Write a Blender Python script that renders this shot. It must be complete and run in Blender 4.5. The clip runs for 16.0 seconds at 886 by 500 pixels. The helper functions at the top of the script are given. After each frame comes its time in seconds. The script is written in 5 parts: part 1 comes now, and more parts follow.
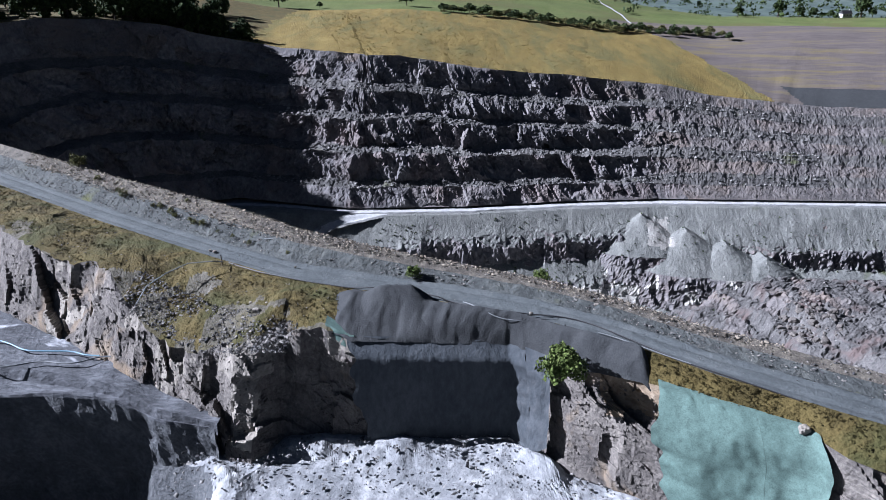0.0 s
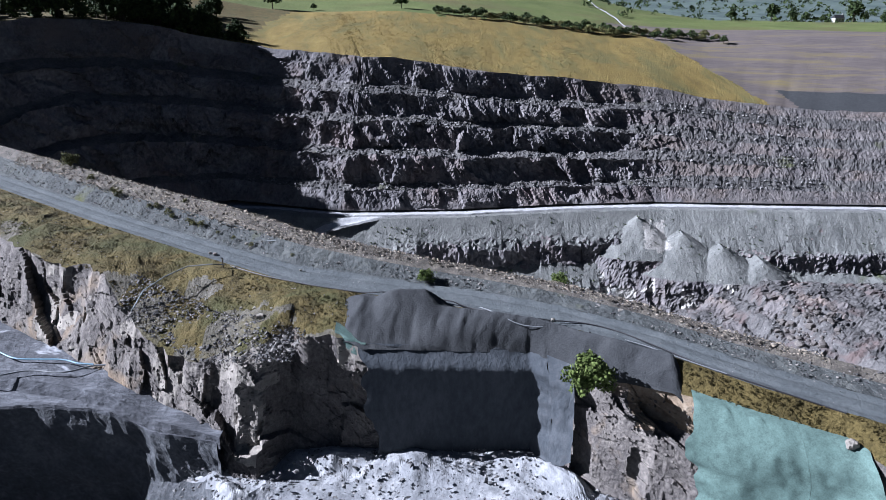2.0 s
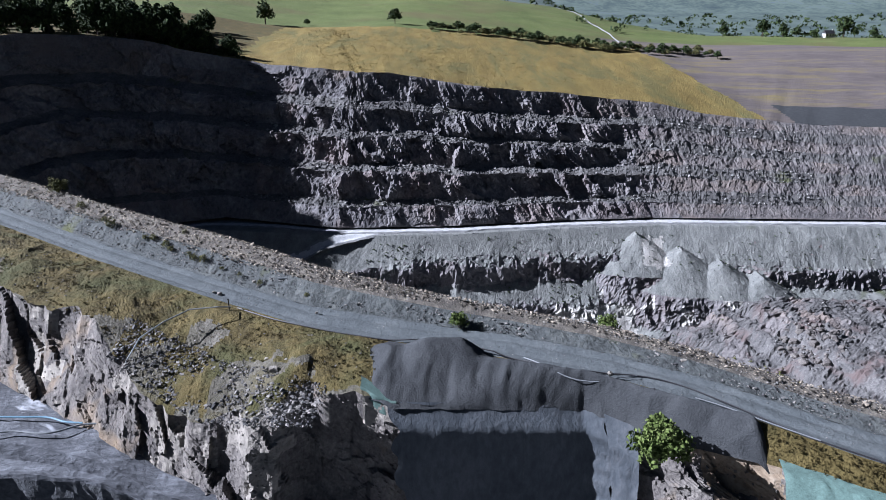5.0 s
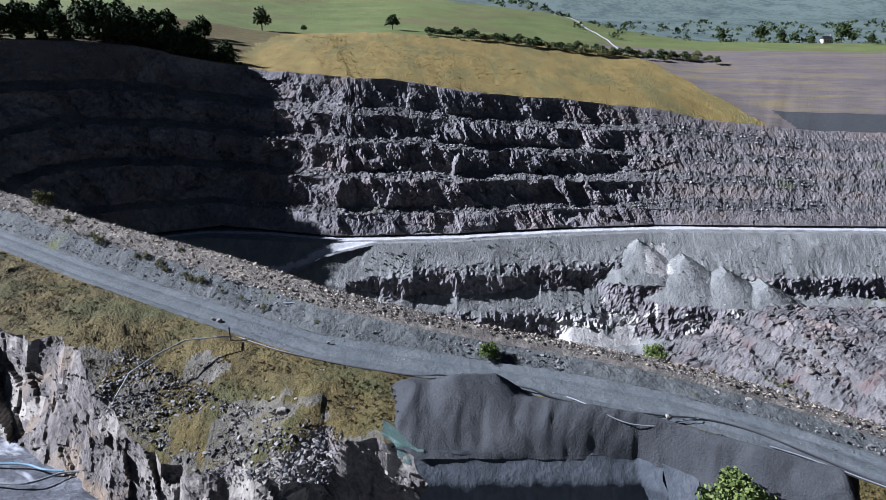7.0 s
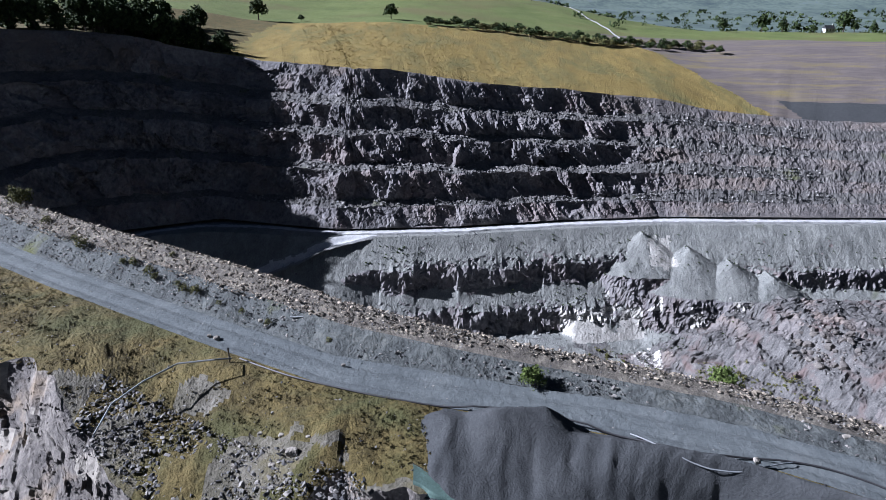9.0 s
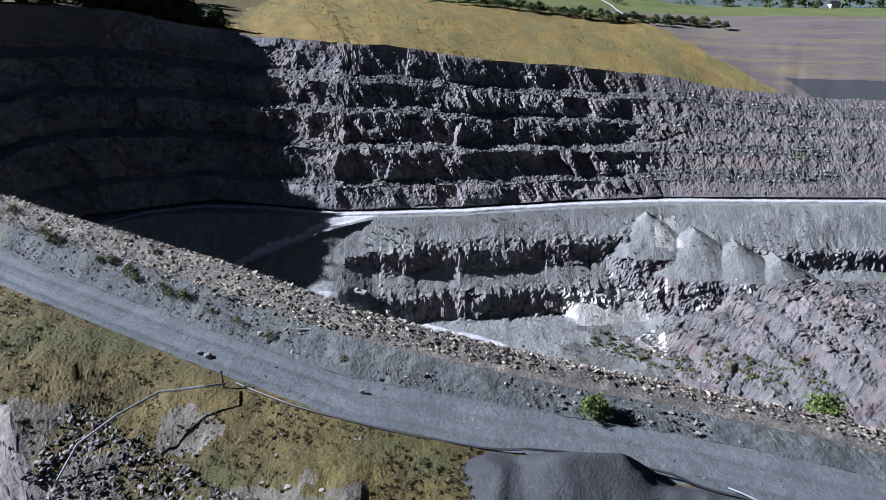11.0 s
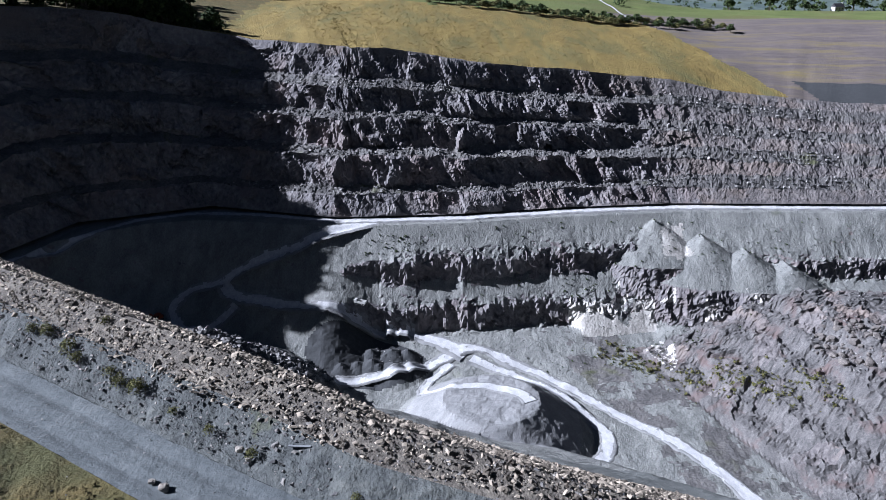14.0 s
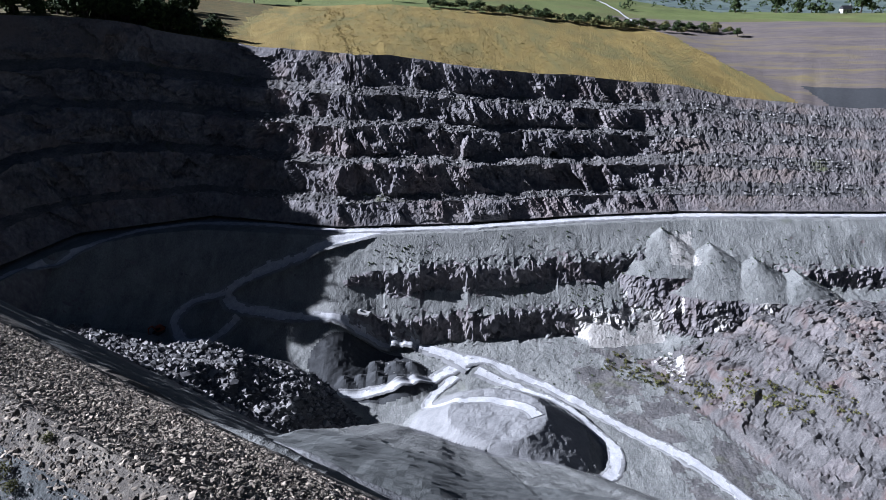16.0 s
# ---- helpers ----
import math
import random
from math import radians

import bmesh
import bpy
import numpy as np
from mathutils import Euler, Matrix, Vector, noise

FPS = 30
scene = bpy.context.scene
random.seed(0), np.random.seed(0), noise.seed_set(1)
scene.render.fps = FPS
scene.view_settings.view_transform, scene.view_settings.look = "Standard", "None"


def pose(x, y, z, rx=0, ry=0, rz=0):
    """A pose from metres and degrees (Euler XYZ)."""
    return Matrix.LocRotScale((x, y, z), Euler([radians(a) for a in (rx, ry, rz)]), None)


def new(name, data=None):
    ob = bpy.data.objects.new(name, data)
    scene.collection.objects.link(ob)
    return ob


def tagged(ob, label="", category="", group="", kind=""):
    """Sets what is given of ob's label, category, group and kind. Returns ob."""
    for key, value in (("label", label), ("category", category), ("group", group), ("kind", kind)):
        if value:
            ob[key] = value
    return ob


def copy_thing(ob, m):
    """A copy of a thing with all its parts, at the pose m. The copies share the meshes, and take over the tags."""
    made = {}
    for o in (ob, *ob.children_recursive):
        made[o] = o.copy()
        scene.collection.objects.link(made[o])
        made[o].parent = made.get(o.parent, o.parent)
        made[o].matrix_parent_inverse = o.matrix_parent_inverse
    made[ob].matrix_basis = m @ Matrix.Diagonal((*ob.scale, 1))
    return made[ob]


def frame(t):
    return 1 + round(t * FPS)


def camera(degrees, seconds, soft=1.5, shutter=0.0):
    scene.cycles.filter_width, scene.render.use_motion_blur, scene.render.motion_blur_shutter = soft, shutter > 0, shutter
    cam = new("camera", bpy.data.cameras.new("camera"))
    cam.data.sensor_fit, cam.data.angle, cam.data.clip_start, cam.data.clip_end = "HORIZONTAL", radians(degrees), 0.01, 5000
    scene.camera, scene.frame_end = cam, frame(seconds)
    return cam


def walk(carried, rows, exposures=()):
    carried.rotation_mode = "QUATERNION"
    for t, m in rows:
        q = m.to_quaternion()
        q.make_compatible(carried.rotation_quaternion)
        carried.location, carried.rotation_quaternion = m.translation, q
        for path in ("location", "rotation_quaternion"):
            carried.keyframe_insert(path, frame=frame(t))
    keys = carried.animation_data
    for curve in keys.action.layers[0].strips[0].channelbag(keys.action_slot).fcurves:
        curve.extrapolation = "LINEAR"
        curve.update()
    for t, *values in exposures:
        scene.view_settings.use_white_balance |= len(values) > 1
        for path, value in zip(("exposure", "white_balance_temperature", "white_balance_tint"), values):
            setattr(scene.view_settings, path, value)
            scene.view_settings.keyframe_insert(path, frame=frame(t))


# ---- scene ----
U = 1.6  # metres per plan unit


def cam_pose(x, y, z, tilt, lean, turn):
    """Camera pose from plan units: tilt from straight down, turn to the left, lean of the horizon."""
    return Matrix.Translation((x * U, y * U, z * U)) @ pose(0, 0, 0, 0, 0, turn) @ pose(0, 0, 0, tilt) @ pose(0, 0, 0, 0, 0, lean)


PATH = [
    (0.0, -0.11, 0.52, -0.19, 67.05, -0.43, 1.85),
    (0.5, -0.50, 1.04, -0.52, 67.11, -0.40, 1.68),
    (1.0, -0.93, 1.60, -0.80, 67.18, -0.30, 1.51),
    (1.5, -1.33, 2.19, -1.03, 67.23, -0.17, 1.33),
    (2.0, -1.74, 2.84, -1.23, 67.31, -0.11, 1.17),
    (2.5, -2.17, 3.55, -1.39, 67.50, -0.10, 1.04),
    (3.0, -2.66, 4.38, -1.45, 67.66, -0.10, 0.88),
    (3.5, -3.15, 5.29, -1.49, 67.88, -0.10, 0.77),
    (4.0, -3.68, 6.26, -1.53, 68.11, -0.10, 0.65),
    (6.5, -5.97, 11.92, -2.30, 68.89, -0.07, 0.11),
    (7.0, -6.48, 13.20, -2.58, 69.00, -0.11, 0.06),
    (7.5, -6.98, 14.51, -2.83, 69.11, -0.12, 0.01),
    (8.0, -7.42, 15.85, -3.13, 69.17, -0.08, -0.00),
    (8.5, -7.87, 17.29, -3.50, 68.93, -0.16, -0.10),
    (9.0, -8.32, 18.82, -3.87, 68.30, -0.20, -0.15),
    (9.5, -8.76, 20.42, -4.27, 67.67, -0.20, -0.20),
    (12.0, -10.88, 28.34, -5.93, 66.34, -0.16, -0.44),
    (12.5, -11.21, 29.97, -6.17, 66.41, -0.14, -0.45),
    (13.0, -11.49, 31.55, -6.36, 66.52, -0.21, -0.50),
    (13.5, -11.70, 33.15, -6.47, 66.65, -0.19, -0.50),
    (14.0, -11.84, 34.73, -6.48, 66.77, -0.15, -0.53),
    (14.5, -11.88, 36.22, -6.29, 66.85, -0.19, -0.46),
    (15.0, -11.76, 37.64, -5.94, 66.98, -0.28, -0.36),
    (15.5, -11.60, 38.94, -5.41, 67.01, -0.37, -0.21),
    (16.0, -11.53, 40.13, -4.70, 66.93, -0.49, -0.06),
]
cam = camera(66.0, 16.0, soft=0.7)
walk(cam, [(r[0], cam_pose(*r[1:])) for r in PATH], exposures=[(0.0, 1.62, 5350, 17), (16.0, 1.62, 5350, 17)])

# ---- light ----
SUN_AZ, SUN_EL = radians(86), radians(31.5)  # azimuth measured from +y towards -x
sun_dir = Vector((-math.sin(SUN_AZ) * math.cos(SUN_EL), math.cos(SUN_AZ) * math.cos(SUN_EL), math.sin(SUN_EL)))
world = bpy.data.worlds.new("sky")
scene.world = world
world.use_nodes = True
wn = world.node_tree
sky = wn.nodes.new("ShaderNodeTexSky")
sky.sky_type, sky.sun_disc = "NISHITA", False
sky.sun_elevation, sky.sun_rotation = SUN_EL, -SUN_AZ
sky.air_density, sky.dust_density, sky.ozone_density = 1.0, 0.6, 2.0
wn.links.new(sky.outputs["Color"], wn.nodes["Background"].inputs["Color"])
wn.nodes["Background"].inputs["Strength"].default_value = 0.006
sun = new("sun", bpy.data.lights.new("sun", "SUN"))
sun.data.energy, sun.data.angle, sun.data.color = 5.0, radians(0.5), (1.0, 0.96, 0.9)
sun.matrix_world = sun_dir.to_track_quat("Z", "Y").to_matrix().to_4x4()


# ---- materials ----
ALBEDO = 0.5  # scales every base colour; low, so less bounced light brightens the shade


def mat(name, colors, scale=0.5, rough=0.9, bump=0.3, stretch=(1, 1, 1), fine=6.0, spots=None, island=0.0):
    """A surface of several colours mixed by noise at two scales, with fine relief.
    colors: two to four base colours from dark to light. spots: (colour, scale, low, high) patches laid over."""
    m = bpy.data.materials.new(name)
    m.use_nodes = True
    nt = m.node_tree
    b = nt.nodes["Principled BSDF"]
    b.inputs["Roughness"].default_value = rough
    b.inputs["Specular IOR Level"].default_value = 0.25
    tc = nt.nodes.new("ShaderNodeTexCoord")
    mp = nt.nodes.new("ShaderNodeMapping")
    mp.inputs["Scale"].default_value = stretch
    nt.links.new(tc.outputs["Object"], mp.inputs["Vector"])

    def noise_node(sc, detail, distort=0.0):
        n = nt.nodes.new("ShaderNodeTexNoise")
        n.inputs["Scale"].default_value, n.inputs["Detail"].default_value = sc, detail
        n.inputs["Roughness"].default_value, n.inputs["Distortion"].default_value = 0.65, distort
        nt.links.new(mp.outputs["Vector"], n.inputs["Vector"])
        return n

    big, small = noise_node(scale, 5.0, 0.4), noise_node(scale * fine, 6.0)
    mix = nt.nodes.new("ShaderNodeMath")
    mix.operation = "MULTIPLY_ADD"
    nt.links.new(small.outputs["Fac"], mix.inputs[0])
    mix.inputs[1].default_value = 0.8
    half = nt.nodes.new("ShaderNodeMath")
    half.operation = "MULTIPLY_ADD"
    nt.links.new(big.outputs["Fac"], half.inputs[0])
    half.inputs[1].default_value, half.inputs[2].default_value = 0.9, -0.35
    nt.links.new(half.outputs[0], mix.inputs[2])
    value = mix.outputs[0]
    if island:
        geo = nt.nodes.new("ShaderNodeNewGeometry")
        add = nt.nodes.new("ShaderNodeMath")
        add.operation = "MULTIPLY_ADD"
        nt.links.new(geo.outputs["Random Per Island"], add.inputs[0])
        add.inputs[1].default_value = island
        nt.links.new(value, add.inputs[2])
        shift = nt.nodes.new("ShaderNodeMath")
        shift.operation = "SUBTRACT"
        nt.links.new(add.outputs[0], shift.inputs[0])
        shift.inputs[1].default_value = island * 0.5
        value = shift.outputs[0]
    ramp = nt.nodes.new("ShaderNodeValToRGB")
    nt.links.new(value, ramp.inputs["Fac"])
    el = ramp.color_ramp.elements
    n = len(colors)
    while len(el) < n:
        el.new(0.5)
    for i, c in enumerate(colors):
        el[i].position = 0.22 + 0.56 * i / (n - 1)
        el[i].color = (*(ALBEDO * q for q in c), 1)
    out = ramp.outputs["Color"]
    if spots:
        c, sc, lo, hi = spots
        sn = noise_node(sc, 4.0, 0.6)
        mr = nt.nodes.new("ShaderNodeMapRange")
        mr.inputs["From Min"].default_value, mr.inputs["From Max"].default_value = lo, hi
        nt.links.new(sn.outputs["Fac"], mr.inputs["Value"])
        mx = nt.nodes.new("ShaderNodeMix")
        mx.data_type = "RGBA"
        nt.links.new(mr.outputs[0], mx.inputs["Factor"])
        nt.links.new(out, mx.inputs["A"])
        mx.inputs["B"].default_value = (*(ALBEDO * q for q in c), 1)
        out = mx.outputs["Result"]
    nt.links.new(out, b.inputs["Base Color"])
    if bump:
        bp = nt.nodes.new("ShaderNodeBump")
        bp.inputs["Strength"].default_value, bp.inputs["Distance"].default_value = bump, 0.6 / max(scale, 0.05) * 0.15
        nt.links.new(small.outputs["Fac"], bp.inputs["Height"])
        nt.links.new(bp.outputs["Normal"], b.inputs["Normal"])
    return m


M_ROCK = mat("far_rock", [(0.08, 0.08, 0.09), (0.2, 0.193, 0.205), (0.31, 0.295, 0.3), (0.46, 0.43, 0.42)], 0.035, bump=0.9, stretch=(1, 1, 0.7), fine=9, spots=((0.3, 0.24, 0.23), 0.014, 0.5, 0.72))
M_WEATHERED = mat("weathered_rock", [(0.1, 0.097, 0.1), (0.2, 0.187, 0.19), (0.29, 0.268, 0.265), (0.4, 0.37, 0.35)], 0.06, bump=1.0, fine=9, spots=((0.32, 0.266, 0.24), 0.02, 0.48, 0.68))
M_LEDGE = mat("bench_rubble", [(0.09, 0.09, 0.092), (0.18, 0.175, 0.175), (0.28, 0.265, 0.25)], 0.08, bump=0.8, fine=8, spots=((0.12, 0.14, 0.04), 0.03, 0.6, 0.8))
M_TALUS = mat("grey_talus", [(0.16, 0.169, 0.166), (0.3, 0.31, 0.298), (0.45, 0.46, 0.436)], 0.09, bump=0.8, fine=14, stretch=(1, 0.5, 0.5), spots=((0.1, 0.12, 0.04), 0.025, 0.64, 0.8))
M_WHITEROCK = mat("white_rock", [(0.34, 0.33, 0.31), (0.66, 0.64, 0.6), (0.9, 0.88, 0.83)], 0.12, bump=0.8, fine=6)
M_PALEROCK = mat("pale_rock", [(0.22, 0.205, 0.185), (0.42, 0.385, 0.34), (0.62, 0.575, 0.5)], 0.2, bump=0.8, fine=6)
M_DUST = mat("white_dust", [(0.46, 0.48, 0.5), (0.66, 0.67, 0.69), (0.9, 0.9, 0.89)], 0.35, bump=0.2, fine=8, stretch=(1, 0.5, 1))
M_FIELD = mat("golden_grass", [(0.21, 0.155, 0.045), (0.33, 0.245, 0.072), (0.44, 0.335, 0.11)], 0.06, bump=1.0, fine=16, stretch=(1.5, 0.5, 1), spots=((0.2, 0.19, 0.07), 0.02, 0.46, 0.7))
M_GREEN = mat("green_pasture", [(0.1, 0.135, 0.035), (0.16, 0.2, 0.055), (0.23, 0.26, 0.09)], 0.02, bump=0.6, fine=14, spots=((0.17, 0.15, 0.06), 0.006, 0.5, 0.7))
M_PURPLE = mat("bare_ground", [(0.13, 0.11, 0.11), (0.2, 0.17, 0.16), (0.26, 0.22, 0.2)], 0.03, bump=0.5, fine=8, stretch=(0.3, 2, 1), spots=((0.27, 0.22, 0.11), 0.03, 0.5, 0.68))
# distant fields with the bluish haze of distance mixed into their colours
M_HAZY_VALLEY = mat("hazy_valley_fields", [(0.06, 0.09, 0.1), (0.09, 0.13, 0.125), (0.16, 0.21, 0.18), (0.13, 0.17, 0.22)], 0.006, bump=0, fine=7, stretch=(1, 0.5, 1))
M_TRACK = mat("track_gravel", [(0.098, 0.112, 0.12), (0.142, 0.16, 0.168), (0.2, 0.217, 0.222)], 0.25, bump=0.4, fine=12)
M_SHOULDER = mat("shoulder_gravel", [(0.062, 0.068, 0.07), (0.116, 0.127, 0.127), (0.2, 0.21, 0.195)], 0.3, bump=0.9, fine=9, spots=((0.13, 0.14, 0.05), 0.12, 0.6, 0.72))
M_SCREE = mat("brown_scree", [(0.055, 0.05, 0.045), (0.175, 0.158, 0.136), (0.38, 0.342, 0.28)], 0.6, bump=1.0, fine=8)
M_TURF = mat("rough_turf", [(0.065, 0.052, 0.018), (0.15, 0.116, 0.037), (0.27, 0.207, 0.075)], 0.25, bump=1.0, fine=12, spots=((0.1, 0.1, 0.033), 0.1, 0.48, 0.66))
M_SLOPE = mat("slope_rock", [(0.08, 0.08, 0.083), (0.18, 0.175, 0.175), (0.31, 0.298, 0.293)], 0.1, bump=1.0, fine=10, spots=((0.2, 0.155, 0.148), 0.04, 0.52, 0.66))
# rock of the sheer faces, its bluish shade put into the colour
M_SHADED_FACE = mat("shaded_rock_face", [(0.07, 0.075, 0.085), (0.14, 0.15, 0.165), (0.26, 0.27, 0.285)], 0.22, bump=0.9, fine=9)
M_STONY = mat("stony_turf", [(0.1, 0.092, 0.06), (0.19, 0.175, 0.14), (0.33, 0.31, 0.27)], 0.3, bump=1.0, fine=9, spots=((0.17, 0.145, 0.06), 0.15, 0.5, 0.68))
M_HEAP = mat("dark_aggregate", [(0.048, 0.052, 0.057), (0.072, 0.077, 0.083), (0.105, 0.11, 0.115)], 0.4, bump=0.5, fine=14)
M_CLIFF = mat("near_rock", [(0.08, 0.075, 0.075), (0.18, 0.164, 0.156), (0.28, 0.255, 0.235), (0.44, 0.4, 0.355)], 0.3, bump=0.8, fine=10, stretch=(1, 1, 0.8), spots=((0.42, 0.32, 0.22), 0.09, 0.58, 0.72))
M_PALEHEAP = mat("pale_aggregate", [(0.24, 0.246, 0.252), (0.34, 0.346, 0.352), (0.46, 0.46, 0.46)], 0.1, bump=0.5, fine=12, stretch=(1, 1, 0.4))
M_TIP = mat("tipped_fines", [(0.13, 0.142, 0.14), (0.19, 0.203, 0.198), (0.26, 0.27, 0.26)], 0.25, bump=0.45, fine=10, stretch=(1, 0.6, 0.6))
M_SANDY = mat("sandy_subsoil", [(0.2, 0.15, 0.1), (0.36, 0.28, 0.2), (0.5, 0.42, 0.32)], 0.4, bump=0.7)
M_TERRACE = mat("terrace_rock", [(0.06, 0.064, 0.075), (0.14, 0.148, 0.168), (0.31, 0.325, 0.36)], 0.3, bump=0.8, fine=6, stretch=(0.5, 1.4, 1), spots=((0.8, 0.83, 0.9), 0.16, 0.6, 0.68))
M_FLOOR = mat("crushed_floor", [(0.22, 0.235, 0.255), (0.42, 0.435, 0.46), (0.82, 0.83, 0.84)], 0.12, bump=0.4, fine=8)

# ---- numeric noise ----


def value_noise(x, y, z, seed=0):
    """Smooth lattice noise in -1..1 for arrays."""
    x, y, z = np.broadcast_arrays(np.asarray(x, float), np.asarray(y, float), np.asarray(z, float))
    xi, yi, zi = np.floor(x).astype(np.int64), np.floor(y).astype(np.int64), np.floor(z).astype(np.int64)
    u, v, w = x - xi, y - yi, z - zi
    u, v, w = u * u * (3 - 2 * u), v * v * (3 - 2 * v), w * w * (3 - 2 * w)

    def h(a, b, c):
        n = (a * 374761393 + b * 668265263 + c * 2147483647 + seed * 974711) & 0xFFFFFFFF
        n = ((n ^ (n >> 13)) * 1274126177) & 0xFFFFFFFF
        n = (n ^ (n >> 16)) & 0xFFFF
        return n / 32767.5 - 1.0

    def lerp(a, b, t):
        return a + (b - a) * t

    return lerp(lerp(lerp(h(xi, yi, zi), h(xi + 1, yi, zi), u), lerp(h(xi, yi + 1, zi), h(xi + 1, yi + 1, zi), u), v),
                lerp(lerp(h(xi, yi, zi + 1), h(xi + 1, yi, zi + 1), u), lerp(h(xi, yi + 1, zi + 1), h(xi + 1, yi + 1, zi + 1), u), v), w)


def fbm(x, y, z=0.0, octaves=4, seed=0, ridged=False):
    total, amp, s = 0.0, 1.0, 0.0
    for o in range(octaves):
        n = value_noise(np.asarray(x) * 2 ** o, np.asarray(y) * 2 ** o, np.asarray(z) * 2 ** o, seed + o)
        total = total + amp * ((1 - 2 * np.abs(n)) if ridged else n)
        s += amp
        amp *= 0.5
    return total / s


def blocky(x, y, z, seed=0):
    """Jointed-rock relief: stepped noise in blocks of uneven size."""
    a = value_noise(x, y, z, seed)
    b = value_noise(np.asarray(x) * 2.3, np.asarray(y) * 2.3, np.asarray(z) * 2.3, seed + 7)
    return np.round((a + 0.5 * b) * 3) / 3


def crag(u, v, seed=0, tilt=0.9):
    """Jointed rock: uneven blocks, each a plane of its own height and tilt."""
    u, v = np.broadcast_arrays(np.asarray(u, float), np.asarray(v, float))
    ui, vi = np.floor(u).astype(np.int64), np.floor(v).astype(np.int64)
    best, out = np.full(u.shape, 9e9), np.zeros(u.shape)

    def h(a, b, k):
        n = (a * 374761393 + b * 668265263 + (seed * 31 + k) * 974711) & 0xFFFFFFFF
        n = ((n ^ (n >> 13)) * 1274126177) & 0xFFFFFFFF
        return ((n ^ (n >> 16)) & 0xFFFF) / 65535.0

    for i in (-1, 0, 1):
        for j in (-1, 0, 1):
            a, b = ui + i, vi + j
            du, dv = u - a - h(a, b, 1), v - b - h(a, b, 2)
            dist = np.abs(du) * (0.7 + 0.6 * h(a, b, 6)) + np.abs(dv) * 0.8
            val = 2 * h(a, b, 3) - 1 + tilt * ((2 * h(a, b, 4) - 1) * du + (2 * h(a, b, 5) - 1) * dv)
            near = dist < best
            out, best = np.where(near, val, out), np.where(near, dist, best)
    return out


def smooth(a, b, x):
    t = np.clip((np.asarray(x, float) - a) / (b - a), 0, 1)
    return t * t * (3 - 2 * t)


# ---- mesh helpers ----
def mesh_object(name, verts, faces, material, parent=None, flat=False, label="", category="", group="", kind=""):
    """One mesh object from arrays in plan units."""
    me = bpy.data.meshes.new(name)
    me.from_pydata((np.asarray(verts, float) * U).tolist(), [], faces if isinstance(faces, list) else faces.tolist())
    me.polygons.foreach_set("use_smooth", [not flat] * len(me.polygons))
    me.materials.append(material)
    me.update()
    ob = new(name, me)
    if parent:
        ob.parent = parent
    return tagged(ob, label, category, group, kind)


def sheet(name, P, material, flat=False, **tags):
    """A grid of points P[i, j] as one surface."""
    a, b = P.shape[:2]
    k = np.arange(a * b).reshape(a, b)
    q = np.stack([k[:-1, :-1], k[1:, :-1], k[1:, 1:], k[:-1, 1:]], -1).reshape(-1, 4)
    return mesh_object(name, P.reshape(-1, 3), q, material, flat=flat, **tags)


def line(table, x):
    """Piecewise-linear plan line from (x, value) pairs."""
    return np.interp(x, [p[0] for p in table], [p[1] for p in table])


# ---- plan of the pit and of the near ridge ----
TRACK_Y = [(-110, 112), (-60, 77.5), (-42, 65.8), (-33.8, 60.5), (-21.2, 53), (-14, 49), (-7, 46.8), (-0.5, 45), (5.3, 42.8), (10.5, 39.8), (15, 36.5), (21, 33), (32, 27), (70, 8), (120, -20)]
TRACK_Z = [(-110, -21), (-60, -22), (-20, -22.4), (10, -22.6), (30, -23.2), (120, -24)]
CREST_Z = [(-110, -20.0), (-40, -20.4), (-22, -20.5), (-15, -20.8), (-9, -21.2), (-3, -21.7), (6, -22.1), (30, -22.8), (120, -23.2)]
CREST_D = [(-20, 5.2), (-9, 4.2), (0, 3.8), (10, 4.2)]


def track_y(x):
    return line(TRACK_Y, x)


def road_edge(x):
    """Outer edge of the white haul road at the foot of the far wall."""
    return line([(-245, 60), (-186, 322), (-150, 345), (-128, 350), (-62, 339), (0, 343), (55, 352), (110, 357), (208, 354), (330, 351), (460, 339)], x)


TIP_Y = [(-75, 125), (-48, 112), (-28, 97), (-10, 95), (30, 94), (60, 90), (110, 80)]
TIP_Z = [(-75, -95), (-50, -72), (-42, -61), (-34, -53.5), (-28, -51.5), (-16, -54.5), (-5, -58.5), (3, -61), (18, -63.5), (33, -67), (60, -77), (110, -95)]


def tip_edge(x):
    """Far edge of the tip's flat top, slightly ragged."""
    return line(TIP_Y, x) + 0.8 * fbm(np.asarray(x, float) * 0.12, 0, 0, 3, 65)


